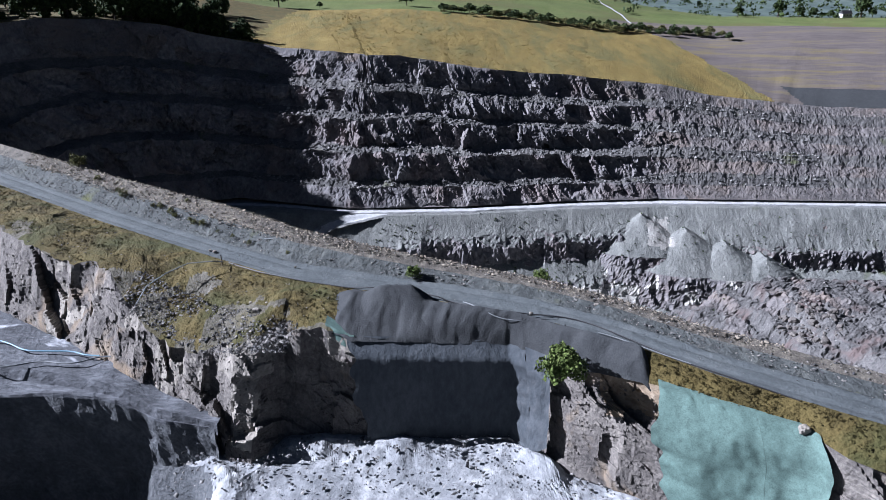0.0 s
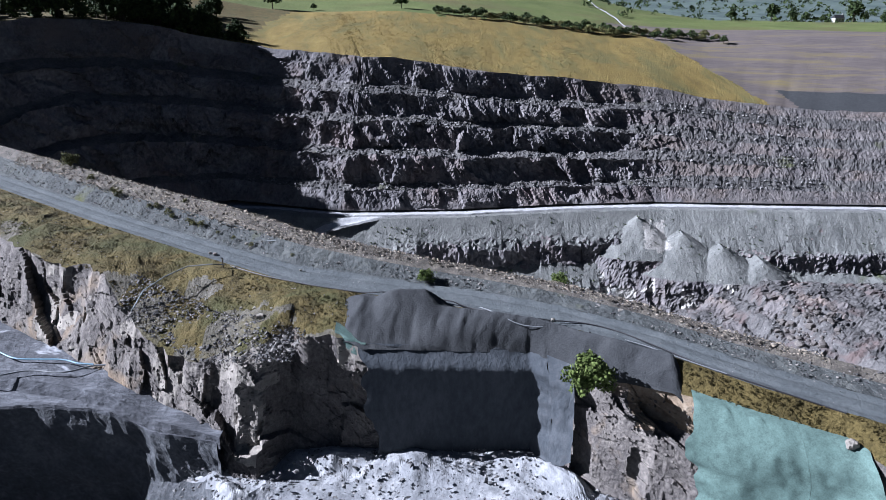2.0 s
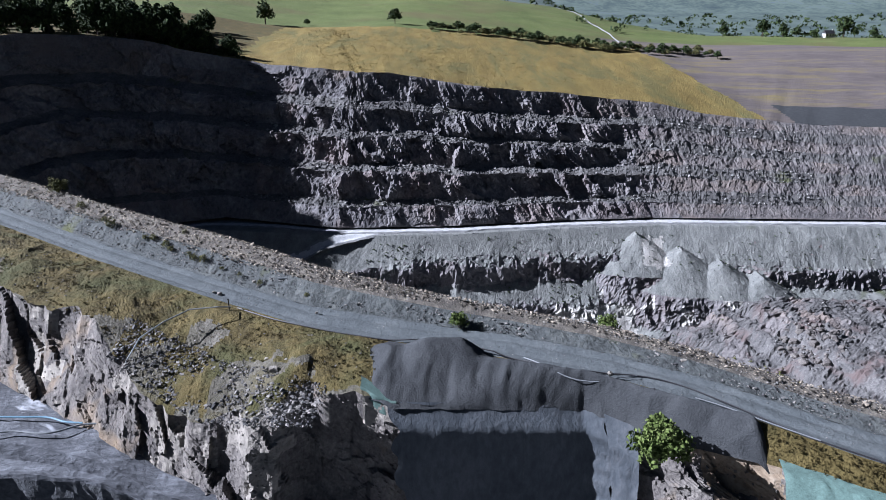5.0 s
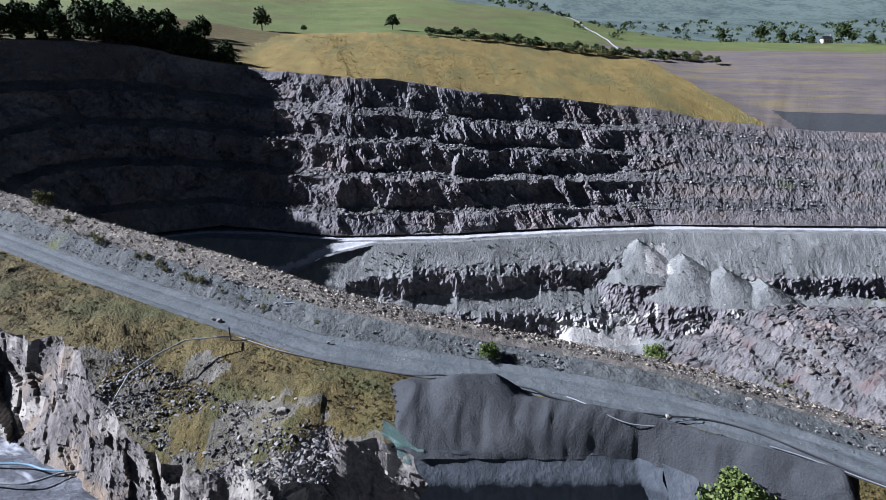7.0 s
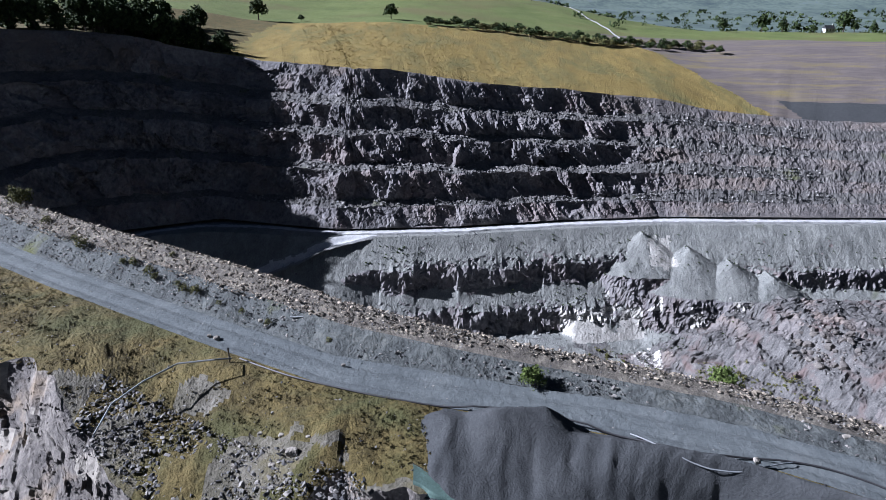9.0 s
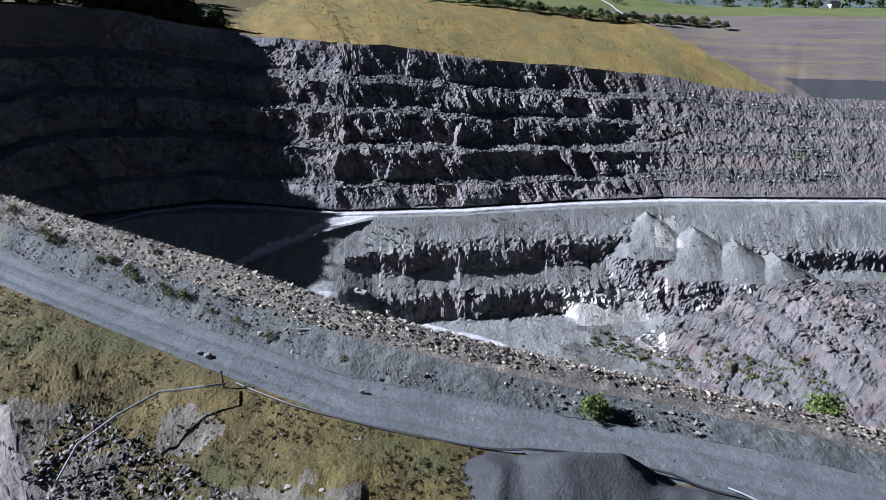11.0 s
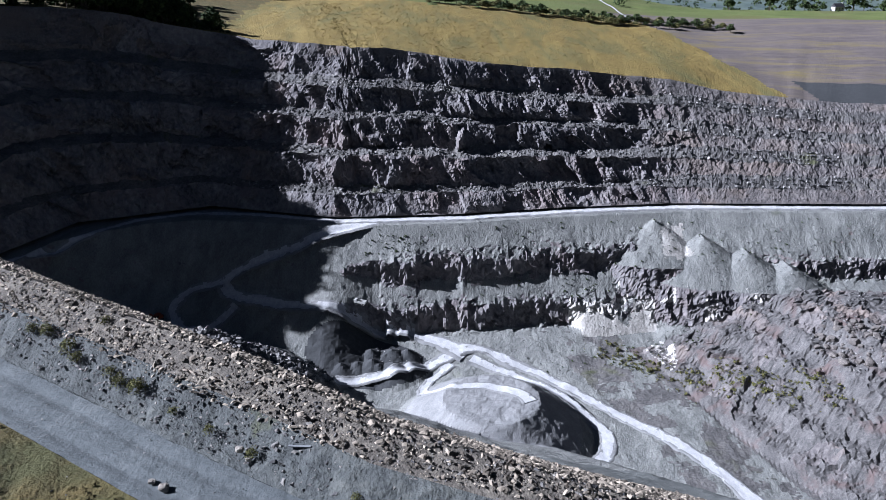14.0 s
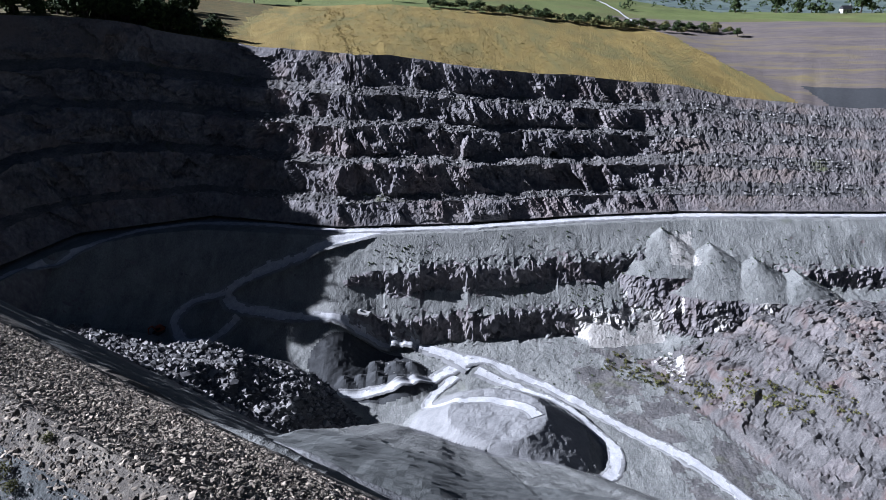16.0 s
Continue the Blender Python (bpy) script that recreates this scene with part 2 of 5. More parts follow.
def pit_z(x, y):
    """Height of the pit's ground in plan units."""
    x, y = np.asarray(x, float), np.asarray(y, float)
    n1 = fbm(x * 0.03, y * 0.03, 0, 3, 61)
    n2 = fbm(x * 0.12, y * 0.12, 1, 3, 62)
    q = road_edge(x) - y
    gully = fbm(x * 0.12, y * 0.012, 2, 3, 66, True)
    ledge = np.exp(-((q - 17) / 3.5) ** 2) + np.exp(-((q - 31) / 4.5) ** 2)  # where the rock breaks through the talus
    joint = (0.12 + 0.88 * ledge.clip(0, 1)) * (1 - 0.5 * smooth(80, 100, x)) * smooth(0, 8, q)
    wig = q + 2.6 * n1 * smooth(0, 8, q) + (1.6 * n2 + 1.5 * crag(x * 0.07, y * 0.025, 69) + 0.5 * crag(x * 0.28, y * 0.05, 71)) * joint
    mid = np.interp(wig, [-20, 0, 16, 18.5, 29, 33, 60, 400], [-126, -124.6, -137.5, -146, -155.5, -166, -171, -175])
    worked = smooth(50, 58, x) * (1 - smooth(88, 98, x))
    mid = mid * (1 - worked) + worked * np.interp(wig, [-20, 0, 16, 18.5, 27, 43, 60, 400], [-126, -124.6, -137.5, -146, -154, -168.5, -171.5, -175])
    right = np.interp(wig + 0.7 * gully + 4 * n1 * smooth(16, 30, q), [-20, 0, 22, 25, 36, 39, 50, 54, 70, 100, 400], [-126, -124.6, -142, -150, -154, -163, -166, -170, -172, -174, -176])
    left = np.interp(q + 2 * n1, [-20, 0, 26, 36, 48, 60, 90, 400], [-126, -124.6, -146, -150.5, -158, -167, -171, -174])
    w_right, w_left = smooth(84, 108, x), 1 - smooth(-62, -34, x)
    z = mid * (1 - w_right) * (1 - w_left) + right * w_right + left * w_left
    # talus cones against the wall below the road
    loose = np.zeros(np.shape(z))
    for cx, top, slope, reach in ((96, -126.5, 0.68, 24), (118, -132.5, 0.64, 26), (137, -137.0, 0.64, 20), (155, -141.5, 0.64, 16)):
        cy = road_edge(cx) - 4 - (-125.5 - top) * 1.7
        away = np.hypot((x - cx) * 0.8, np.minimum(y - cy, 0) * 1.05) + 1.2 * n1
        cone = top - slope * away - 1.6 * (away - reach).clip(0) - 0.3 * gully.clip(0) + 0.5 * n1
        loose = np.where(cone > z, 1.0, loose)
        z = np.maximum(z, cone)
    # rocky shoulder below the shaded corner
    by = np.interp(x, [-150, -95, -60], [262, 242, 226])
    bz = np.interp(x, [-150, -100, -70, -40], [-131, -136, -160, -178])
    bank = np.where(y > by, bz - np.maximum(0, y - by - 4) * 0.6, bz - np.maximum(0, by - y - 4) * 0.2)
    z = np.where(x < -20, np.maximum(z, bank + 0.25 * n2), z)
    # tip of grey fines behind the ridge, with a flat top that carries a narrow road
    ey, ez = tip_edge(x), line(TIP_Z, x)
    past = y - ey
    tip = ez - 0.03 * past - 0.36 * (past + np.sqrt(past ** 2 + 16)) + 0.7
    z = np.where(y > 60, np.maximum(z, tip + 0.12 * n2), z)
    # rubble terrace in the shaded corner
    rub = -141 + 5 * fbm(x * 0.06, y * 0.06, 4, 4, 63) - np.maximum(0, np.hypot(np.where(x > -112, 0.85, 0.5) * (x + 112), y - 246) - 22) * 0.75
    z = np.maximum(z, rub)
    # rocky slope rising on the far right of the pit
    e = x - (66 + (300 - y) * 0.44)
    rise = -174 + 0.5 * np.maximum(0, e - 8)
    part = (rise + 4 * n1) / 6.5
    rise = rise + 0.65 * 6.5 * (np.floor(part) + smooth(0.55, 0.9, part - np.floor(part)) - part)
    east = np.minimum(rise, -140 - 0.02 * e) + (0.9 * crag(x * 0.07, y * 0.12, 77) + 0.6 * crag(x * 0.2, y * 0.3, 78) + 0.4 * crag(x * 0.5, y * 0.6, 79) + 2.5 * n1) * smooth(8, 22, e)
    z = np.where((e > 8) & (y < 300), np.maximum(z, east), z)
    # near slope falling from the crest of the ridge
    d = y - track_y(x)
    c = line(CREST_Z, x)
    back = c - (d - 5).clip(0, 21) * 0.833 - (d - 26).clip(0) * 0.95
    z = np.maximum(z, back + 0.5 * n2 * smooth(7, 20, d) - 4 * (1 - smooth(20, 27, d)))
    # flat-topped stockpile
    r = np.hypot((x - 8) * 0.95, y - 245)
    z = np.maximum(z, np.minimum(-157.5 - 0.05 * (y - 245), -157.5 - (r - 17) * 0.72) + 0.2 * n2)
    # dark tipped mounds
    for i in range(16):
        cx, cy = -62 + 5.2 * (i % 8) + 1.4 * math.sin(i * 2.1), 283 + 9 * (i // 8) + 1.5 * math.cos(i * 1.7)
        z = np.maximum(z, -164.5 + 0.8 * math.sin(i * 3.3) - 0.62 * np.hypot(x - cx, y - cy))
    rough = 0.5 * n2 + 0.25 * fbm(x * 0.5, y * 0.5, 3, 2, 64)
    steps_mid = np.exp(-((wig - 15) / 3.5) ** 2) + np.exp(-((wig - 31) / 4) ** 2)
    wr = wig + 0.7 * gully + 4 * n1 * smooth(16, 30, q)
    steps_right = np.exp(-((wr - 23.5) / 3) ** 2) + np.exp(-((wr - 37.5) / 3.5) ** 2) + np.exp(-((wr - 52) / 3.5) ** 2)
    cliffs = (steps_mid * (1 - w_right) + steps_right * w_right) * (1 - w_left) * smooth(-45, -20, x) * (1 - loose)
    rough = rough * smooth(1, 6, q)
    return z + rough + 0.35 * gully * w_right * smooth(2, 8, q) + cliffs * (1.2 * w_right * crag(x * 0.06, q * 0.09, 70) + 1.3 * crag(x * 0.13, q * 0.2, 67) + 0.7 * crag(x * 0.35, q * 0.4, 68))


# ---- the far quarry wall ----
ROAD_Z = -124.0
WALL = [(-245, 60), (-222, 200), (-208, 290), (-186, 345), (-128, 368), (-62, 350), (0, 354), (55, 363), (110, 368), (208, 365), (330, 362), (460, 350)]
RIM_Z = [(0, -88), (140, -78), (205, -56), (245, -41), (262, -36), (276, -28), (290, -27), (320, -32), (338, -36), (352, -43), (364, -47), (420, -50), (450, -50), (482, -55), (512, -59), (543, -62.5), (575, -66), (605, -70), (637, -77), (700, -83), (960, -90)]
# setback from the foot and share of the height at each break of the benched profile
PROFILE = [(0, 0), (7, 0.127), (12, 0.16), (17, 0.35), (26, 0.38), (31, 0.56), (38, 0.60), (43, 0.75), (50, 0.80), (56, 1.0)]
wx, wy = np.array([p[0] for p in WALL], float), np.array([p[1] for p in WALL], float)
warc = np.concatenate([[0], np.cumsum(np.hypot(np.diff(wx), np.diff(wy)))])


def wall_point(s):
    """Foot of the wall and its outward (into the rock) direction at arc length s."""
    x, y = np.interp(s, warc, wx), np.interp(s, warc, wy)
    x1, y1 = np.interp(s + 14, warc, wx), np.interp(s + 14, warc, wy)
    x0, y0 = np.interp(s - 14, warc, wx), np.interp(s - 14, warc, wy)
    dx, dy = x1 - x0, y1 - y0
    n = np.hypot(dx, dy)
    return x, y, -dy / n, dx / n


def wall_surface(S, V):
    """Wall points for arc lengths S and profile parameter V (0..9, one unit per break)."""
    s, v = np.meshgrid(S, V, indexing="ij")
    x, y, nx, ny = wall_point(s)
    back = np.interp(v, range(10), [p[0] for p in PROFILE])
    share = np.interp(v, range(10), [p[1] for p in PROFILE])
    lump = fbm(s * 0.018, v * 0.22, 7.7, 3, 14)
    scree = np.maximum(smooth(570, 625, s), 0.85 * smooth(0.22, 0.5, lump))
    back = back * (1 - scree) + scree * v / 9 * 58
    share = share * (1 - scree) + scree * (v / 9) ** 0.95
    rim = np.interp(s, [p[0] for p in RIM_Z], [p[1] for p in RIM_Z])
    inner = np.sin(np.pi * np.clip(v / 9, 0, 1))
    wob = (0.022 * fbm(s * 0.02, np.round(v / 2) * 3.3, 3.1, 4, 4) + 0.016 * fbm(s * 0.16, v * 0.8, 3.1, 3, 5)) * inner ** 0.5
    z = ROAD_Z + (share + wob) * (rim - ROAD_Z)
    z = z + np.where(v > 8.5, 1.3 * fbm(s * 0.12, 0, 1.1, 4, 6), 0) * (v - 8.5).clip(0)
    face = np.where((np.floor(np.minimum(v, 8.99)).astype(int) % 2 == 0), 1.0, 0.2)
    local = v - np.floor(np.minimum(v, 8.99))
    face = face * (0.35 + 0.65 * np.sin(np.pi * local) ** 0.5) * (1 - scree) + scree * 0.24
    edge = inner ** 0.3
    rel = 4.2 * fbm(s * 0.028, v * 0.3, 1.2, 3, 11) + (3.2 - 2.0 * scree) * crag(s * 0.085 + z * 0.035, z * 0.07 - s * 0.01, 21) + (1.5 - 0.6 * scree) * crag(s * 0.22 + z * 0.12, z * 0.15, 31) + 0.65 * crag(s * 0.55 + z * 0.3, z * 0.42, 41) + 0.35 * fbm(s * 1.1, z * 0.9, 2.2, 2, 42)
    d = back + rel * face * edge
    zz = z + (0.7 * fbm(s * 0.25, back * 0.25, 5.0, 3, 51) + 0.4 * crag(s * 0.6, back * 0.6, 52)) * edge
    return np.stack([x + nx * d, y + ny * d, zz], -1)


NAMES = ["lowest", "second", "third", "fourth", "top"]
S_ALL = np.concatenate([np.arange(0, 250, 2.0), np.arange(250, 770, 0.7), np.arange(770, warc[-1], 2.0)])
for k in range(9):
    V = np.linspace(k, k + 1, 17 if k % 2 == 0 else 8)
    P = wall_surface(S_ALL, V)
    sm, vm = np.meshgrid(S_ALL[:-1], V[:-1], indexing="ij")
    worn = smooth(560, 640, sm + 30 * fbm(sm * 0.03, vm, 0, 3, 57)) + 0.5 * smooth(5.5, 8, vm) + 0.35 * fbm(sm * 0.02, vm * 0.4, 0, 3, 58) > 0.6
    if k % 2 == 0:
        face_ob = sheet("rock_face", P, M_ROCK, flat=True, label=f"dark grey blasted rock face of the {NAMES[k // 2]} quarry bench", category="rock face", group="quarry benches", kind="structure")
        face_ob.data.materials.append(M_WEATHERED)
        face_ob.data.polygons.foreach_set("material_index", worn.reshape(-1).astype(np.int32).tolist())
    else:
        sheet("bench_ledge", P, M_LEDGE, flat=True, label="rubble-covered ledge between two quarry rock faces", category="ledge", group="bench ledges", kind="structure")
rim_line = wall_surface(S_ALL, np.array([9.0]))[:, 0]


# ---- ground beyond the rim, to the horizon ----
def ground_z(x, y, r, z0):
    """Height of the land r plan units behind the rim of height z0."""
    edge = -36 - 19 * smooth(-60, 200, x) + 14 * smooth(-120, -260, x)
    near = z0 + (edge - z0) * np.clip(r / 170, 0, 1)
    hill = 18 * smooth(150, 540, r) * (1 - smooth(60, 260, x - 0.12 * r))
    fall = -52 * smooth(260, 1100, r) * smooth(40, 260, x - 0.1 * r)
    far = smooth(1300, 2200, r)
    z = near + hill + fall
    return z * (1 - far) + far * (-104 + 25 * fbm(x * 0.0011, y * 0.0011, 0, 3, 71) + 60 * smooth(2300, 2900, r)) + fbm(x * 0.02, y * 0.02, 0, 3, 72) * 1.6 * smooth(3, 40, r)


R_OUT = np.concatenate([np.arange(0, 40, 2.0), np.arange(40, 150, 3.0), np.arange(150, 400, 9.0), np.geomspace(400, 2900, 40)])
gs = np.concatenate([np.arange(0, 300, 4.0), np.arange(300, 700, 1.6), np.arange(700, warc[-1] + 1, 6.0)])
g0 = wall_surface(gs, np.array([9.0]))[:, 0]
HUB = np.array([20.0, 60.0])  # the land fans out from here
gd = np.hypot(g0[:, 0] - HUB[0], g0[:, 1] - HUB[1])
gnx, gny = (g0[:, 0] - HUB[0]) / gd, (g0[:, 1] - HUB[1]) / gd
gx, gy = g0[:, None, 0] + gnx[:, None] * R_OUT, g0[:, None, 1] + gny[:, None] * R_OUT
gz = ground_z(gx, gy, R_OUT[None] + 0 * gx, g0[:, None, 2])
gz[:, 0] = g0[:, 2]
ground = sheet("ground", np.stack([gx, gy, gz], -1), M_FIELD, label="rolling grassland and farmland reaching to the hazy horizon", category="ground", kind="structure")
for m in (M_GREEN, M_PURPLE, M_HEAP, M_HAZY_VALLEY, M_TURF):
    ground.data.materials.append(m)
fx, fy = 0.5 * (gx[:-1, :-1] + gx[1:, 1:]), 0.5 * (gy[:-1, :-1] + gy[1:, 1:])
fr = 0.5 * (R_OUT[1:] + R_OUT[:-1])[None] + 0 * fx
jig = 5 * fbm(fx * 0.05, fy * 0.05, 0, 3, 73)
zone = np.where(fr > 166 + jig + 10 * smooth(-40, -90, fx), 1, 0)
zone = np.where((fx > 188 + jig - 0.25 * fr) & (fr < 240), 2, zone)
zone = np.where((fx > 205 + jig) & (fr < 34 + 0.4 * jig), 3, zone)
zone = np.where((fx < -138 + jig) & (fr < 175), 5, zone)
# far land takes the field colours that have haze painted in
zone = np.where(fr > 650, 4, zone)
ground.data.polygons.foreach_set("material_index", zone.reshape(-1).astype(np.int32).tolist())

# ---- the pit ----
pxs, pys = np.arange(-216, 300, 1.0), np.concatenate([np.arange(44, 74, 1.4), np.arange(74, 104, 0.6), np.arange(104, 196, 1.4), np.arange(196, 284, 0.8), np.arange(284, 350, 0.4), np.arange(350, 372, 1.2)])
px, py = np.meshgrid(pxs, pys, indexing="ij")
pz = pit_z(px, py)
slope = np.hypot(np.gradient(pz, pxs, axis=0), np.gradient(pz, pys, axis=1))
sheer = smooth(0.95, 1.9, slope) * smooth(282, 290, py)
py = py - sheer * (1.0 * crag(px * 0.1 + pz * 0.05, pz * 0.12 - px * 0.02, 171, 1.3) + 0.6 * crag(px * 0.28 + pz * 0.12, pz * 0.3, 172, 1.3) + 0.4 * crag(px * 0.7, pz * 0.7, 173))
pit = sheet("pit_floor", np.stack([px, py, pz], -1), M_TALUS, flat=True, label="terraced grey quarry pit with talus slopes and broken rock", category="pit", kind="structure")
for m in (M_ROCK, M_SCREE, M_WHITEROCK, M_LEDGE, M_HEAP, M_PALEHEAP, M_WEATHERED, M_SLOPE, M_TIP):
    pit.data.materials.append(m)
cx, cy = 0.5 * (px[:-1, :-1] + px[1:, 1:]), 0.5 * (py[:-1, :-1] + py[1:, 1:])
steep = slope[:-1, :-1]
pn = fbm(cx * 0.05, cy * 0.05, 0, 3, 75)
zone = np.where(steep > 1.15, 1, 0)
dd = cy - track_y(cx)
zone = np.where((dd < 60) & (pn + 0.02 * (20 - dd) > -0.1), 2, zone)
zc = pz[:-1, :-1]
pm = fbm(cx * 0.12, cy * 0.12, 2, 3, 76) + 0.16 * fbm(cx * 0.9, cy * 1.2, 3, 2, 78)
zone = np.where((cx > 50) & (cx < 92 + 6 * pn) & (zc < -156.5) & (zc > -170) & (steep > 0.5) & (pm > -0.3), 3, zone)
zone = np.where((cx > 72) & (cx < 100) & (zc < -146) & (zc > -157) & (pm > 0.06), 3, zone)
zone = np.where((np.abs(cx - 104) < 6 + 5 * pm) & (zc < -130 + 4 * pm) & (zc > -140 + 4 * pm), 3, zone)
zone = np.where((cx > 112) & (cx < 150) & (cy > 300) & (zc < -146) & (steep > 0.9) & (pm > 0.3), 3, zone)
ce = cx - (66 + (300 - cy) * 0.44)
zone = np.where((ce > 9) & (cy < 302) & (zone != 3), np.where(pn + 0.6 * pm > 0.3, 7, 8), zone)
zone = np.where((ce < 10) & (ce > -26 + 10 * pn) & (cy < 312) & (cy > 150) & (zone == 0) & (pm > -0.12), 4, zone)
# rubble corner; the darker colour reaches further right to stand in for shade
zone = np.where((np.hypot((cx + 104) * 0.6, cy - 250) < 36), 4, zone)
zone = np.where((np.hypot((cx + 42) * 0.6, cy - 287) < 16), 5, zone)
zone = np.where((np.hypot(cx - 8, cy - 245) < 34), 6, zone)
zone = np.where((dd > 24) & (cy < tip_edge(cx) + 40) & (zc < -40 - 4 * pn), 9, zone)
pit.data.polygons.foreach_set("material_index", zone.reshape(-1).astype(np.int32).tolist())
bm = bmesh.new()
bm.from_mesh(pit.data)
bm.faces.ensure_lookup_table()
hidden = np.nonzero((dd < 16).reshape(-1))[0]
bmesh.ops.delete(bm, geom=[bm.faces[i] for i in hidden], context="FACES")
bm.to_mesh(pit.data)
bm.free()


def ribbon(name, pts, width, material, height, lift=0.2, step=1.0, **tags):
    """A road of packed dust laid over the ground along plan points (x, y)."""
    P = np.array(pts, float)
    L = np.concatenate([[0], np.cumsum(np.hypot(*np.diff(P, axis=0).T))])
    t = np.arange(0, L[-1] + step, step)
    xs, ys = np.interp(t, L, P[:, 0]), np.interp(t, L, P[:, 1])
    k = np.ones(9) / 9
    xs, ys = np.convolve(np.pad(xs, 4, mode="edge"), k, "valid"), np.convolve(np.pad(ys, 4, mode="edge"), k, "valid")
    tx, ty = np.gradient(xs), np.gradient(ys)
    n = np.hypot(tx, ty)
    w = np.linspace(-0.5, 0.5, 11)
    flare = 0.35 * np.exp(-t / 8) + 0.35 * np.exp(-(t[-1] - t) / 8)
    seed = int(abs(P[0, 0] * 7 + P[-1, 1])) % 97
    side_a, side_b = (1 + 0.35 * fbm(t * 0.09, k2, 0, 2, 81 + seed) + 0.22 * fbm(t * 0.5, k2, 0, 3, 83 + seed) + flare for k2 in (0.0, 5.5))
    wide = width * 1.25 * np.where(w[None] < 0, side_a[:, None], side_b[:, None])
    X, Y = xs[:, None] - ty[:, None] / n[:, None] * w * wide, ys[:, None] + tx[:, None] / n[:, None] * w * wide
    Z = height(X, Y)
    Z = np.maximum(Z, Z.mean(1, keepdims=True)) + lift
    Z[:, 0] -= lift + 0.4
    Z[:, -1] -= lift + 0.4
    road = sheet(name, np.stack([X, Y, Z], -1), material, kind="structure", category="road", **tags)
    road.data.materials.append(M_PALEHEAP)
    col = np.arange(len(w) - 1)[None] + 0 * X[:-1, :-1]
    worn_edge = np.abs(col - (len(w) - 2) / 2) + 1.6 * fbm(X[:-1, :-1] * 0.25, Y[:-1, :-1] * 0.25, 0, 3, 85) > (len(w) - 2) / 2 - 1.7
    road.data.polygons.foreach_set("material_index", worn_edge.reshape(-1).astype(np.int32).tolist())
    return road


HAUL = dict(label="white dusty haul road across the quarry pit")
def flat_road(x, y):
    return np.full(np.shape(x), ROAD_Z - 0.4)


ribbon("haul_road", [(-62, 345), (0, 349), (55, 358), (110, 363), (208, 360), (330, 357), (440, 348)], 4.6, M_DUST, flat_road, label="white dusty haul road at the foot of the benches")
ribbon("haul_road", [(-205, 285), (-188, 312), (-174, 332), (-160, 350), (-135, 360), (-98, 358), (-63, 348), (-46, 346)], 5, M_DUST, lambda x, y: np.maximum(pit_z(x, y), ROAD_Z - 5), **HAUL)
ribbon("haul_road", [(-40, 346), (-61, 337), (-82, 331), (-102, 326), (-112, 321), (-104, 313), (-78, 306), (-53, 305), (-34, 308), (-18, 307), (-7, 301), (2, 294)], 6.5, M_DUST, pit_z, **HAUL)
ribbon("haul_road", [(-110, 322), (-127, 319), (-133, 309), (-127, 300), (-112, 300), (-102, 310)], 5, M_DUST, pit_z, **HAUL)
ribbon("haul_road", [(-3, 299), (8, 299), (31, 283), (58, 255), (76, 238), (88, 220), (96, 205)], 5.5, M_DUST, pit_z, **HAUL)
ribbon("haul_road", [(2, 293), (20, 282), (36, 266), (47, 252), (52, 242), (50, 232), (40, 222)], 5, M_DUST, pit_z, **HAUL)
ribbon("haul_road", [(-4, 296), (-22, 283), (-36, 277), (-56, 273)], 4.5, M_DUST, pit_z, **HAUL)
ribbon("haul_road", [(-6, 290), (-14, 280), (-19, 268), (-15, 259), (-6, 254), (3, 256), (13, 253), (20, 249), (23, 243)], 4.6, M_DUST, pit_z, **HAUL)
ribbon("haul_road", [(-30, 96), (-22, 92.5), (-8.7, 90.5), (-2, 90), (10.4, 88), (30, 84), (48, 78)], 1.7, M_PALEHEAP, pit_z, lift=0.12, step=0.7, label="narrow dusty road along the top of the grey tip")

# ---- the near ridge with its track ----
CLIFF_D = [(-110, 12), (-42, 8.8), (-33.6, 9.0), (-28, 8.6), (-25, 9.8), (-22, 10.6), (-19, 10.2), (-17.6, 9.6), (-15.8, 9.7), (-14.4, 9.1), (-12.6, 6.5), (-9.6, 6.3), (-7.7, 6.6), (-0.7, 4.2), (3.1, 2.5), (6, 3.4), (10.1, 3.2), (12.5, 3), (18.6, 2.3), (20, 4), (26, 5), (40, 8), (120, 8)]
CLIFF_Z = [(-110, -21.5), (-42, -22), (-28, -22.7), (-25, -24.2), (-22, -25.2), (-19, -25.5), (-17, -25.0), (-15, -24.2), (-12.8, -23.5), (-9.5, -23.1), (-7.7, -23.7), (-0.7, -24.1), (6, -24.5), (12, -24), (20, -24.2), (40, -25), (120, -26)]
FOOT_D = [(-110, 22), (-42, 13), (-33, 12.5), (-27, 13), (-22, 13.5), (-17.6, 13.2), (-15.8, 13.4), (-14.3, 12.6), (-12.8, 9.4), (-12.2, 9.0), (-9, 7.8), (-7, 7.2), (-4.4, 6.2), (3.2, 3.2), (6.7, 6.0), (12.9, 5.6), (17.2, 4.6), (26, 9), (40, 12), (120, 14)]
FOOT_Z = [(-110, -28), (-30, -27.8), (-24, -28.2), (-20, -30.5), (-17, -31.6), (-4, -31.2), (3, -31), (7, -31), (13, -31), (26, -31.5), (120, -32)]
nx_ = np.concatenate([np.arange(-105, -60, 1.0), np.arange(-60, -26, 0.22), np.arange(-26, 22, 0.13), np.arange(22, 34, 0.22), np.arange(34, 110, 1.0)])


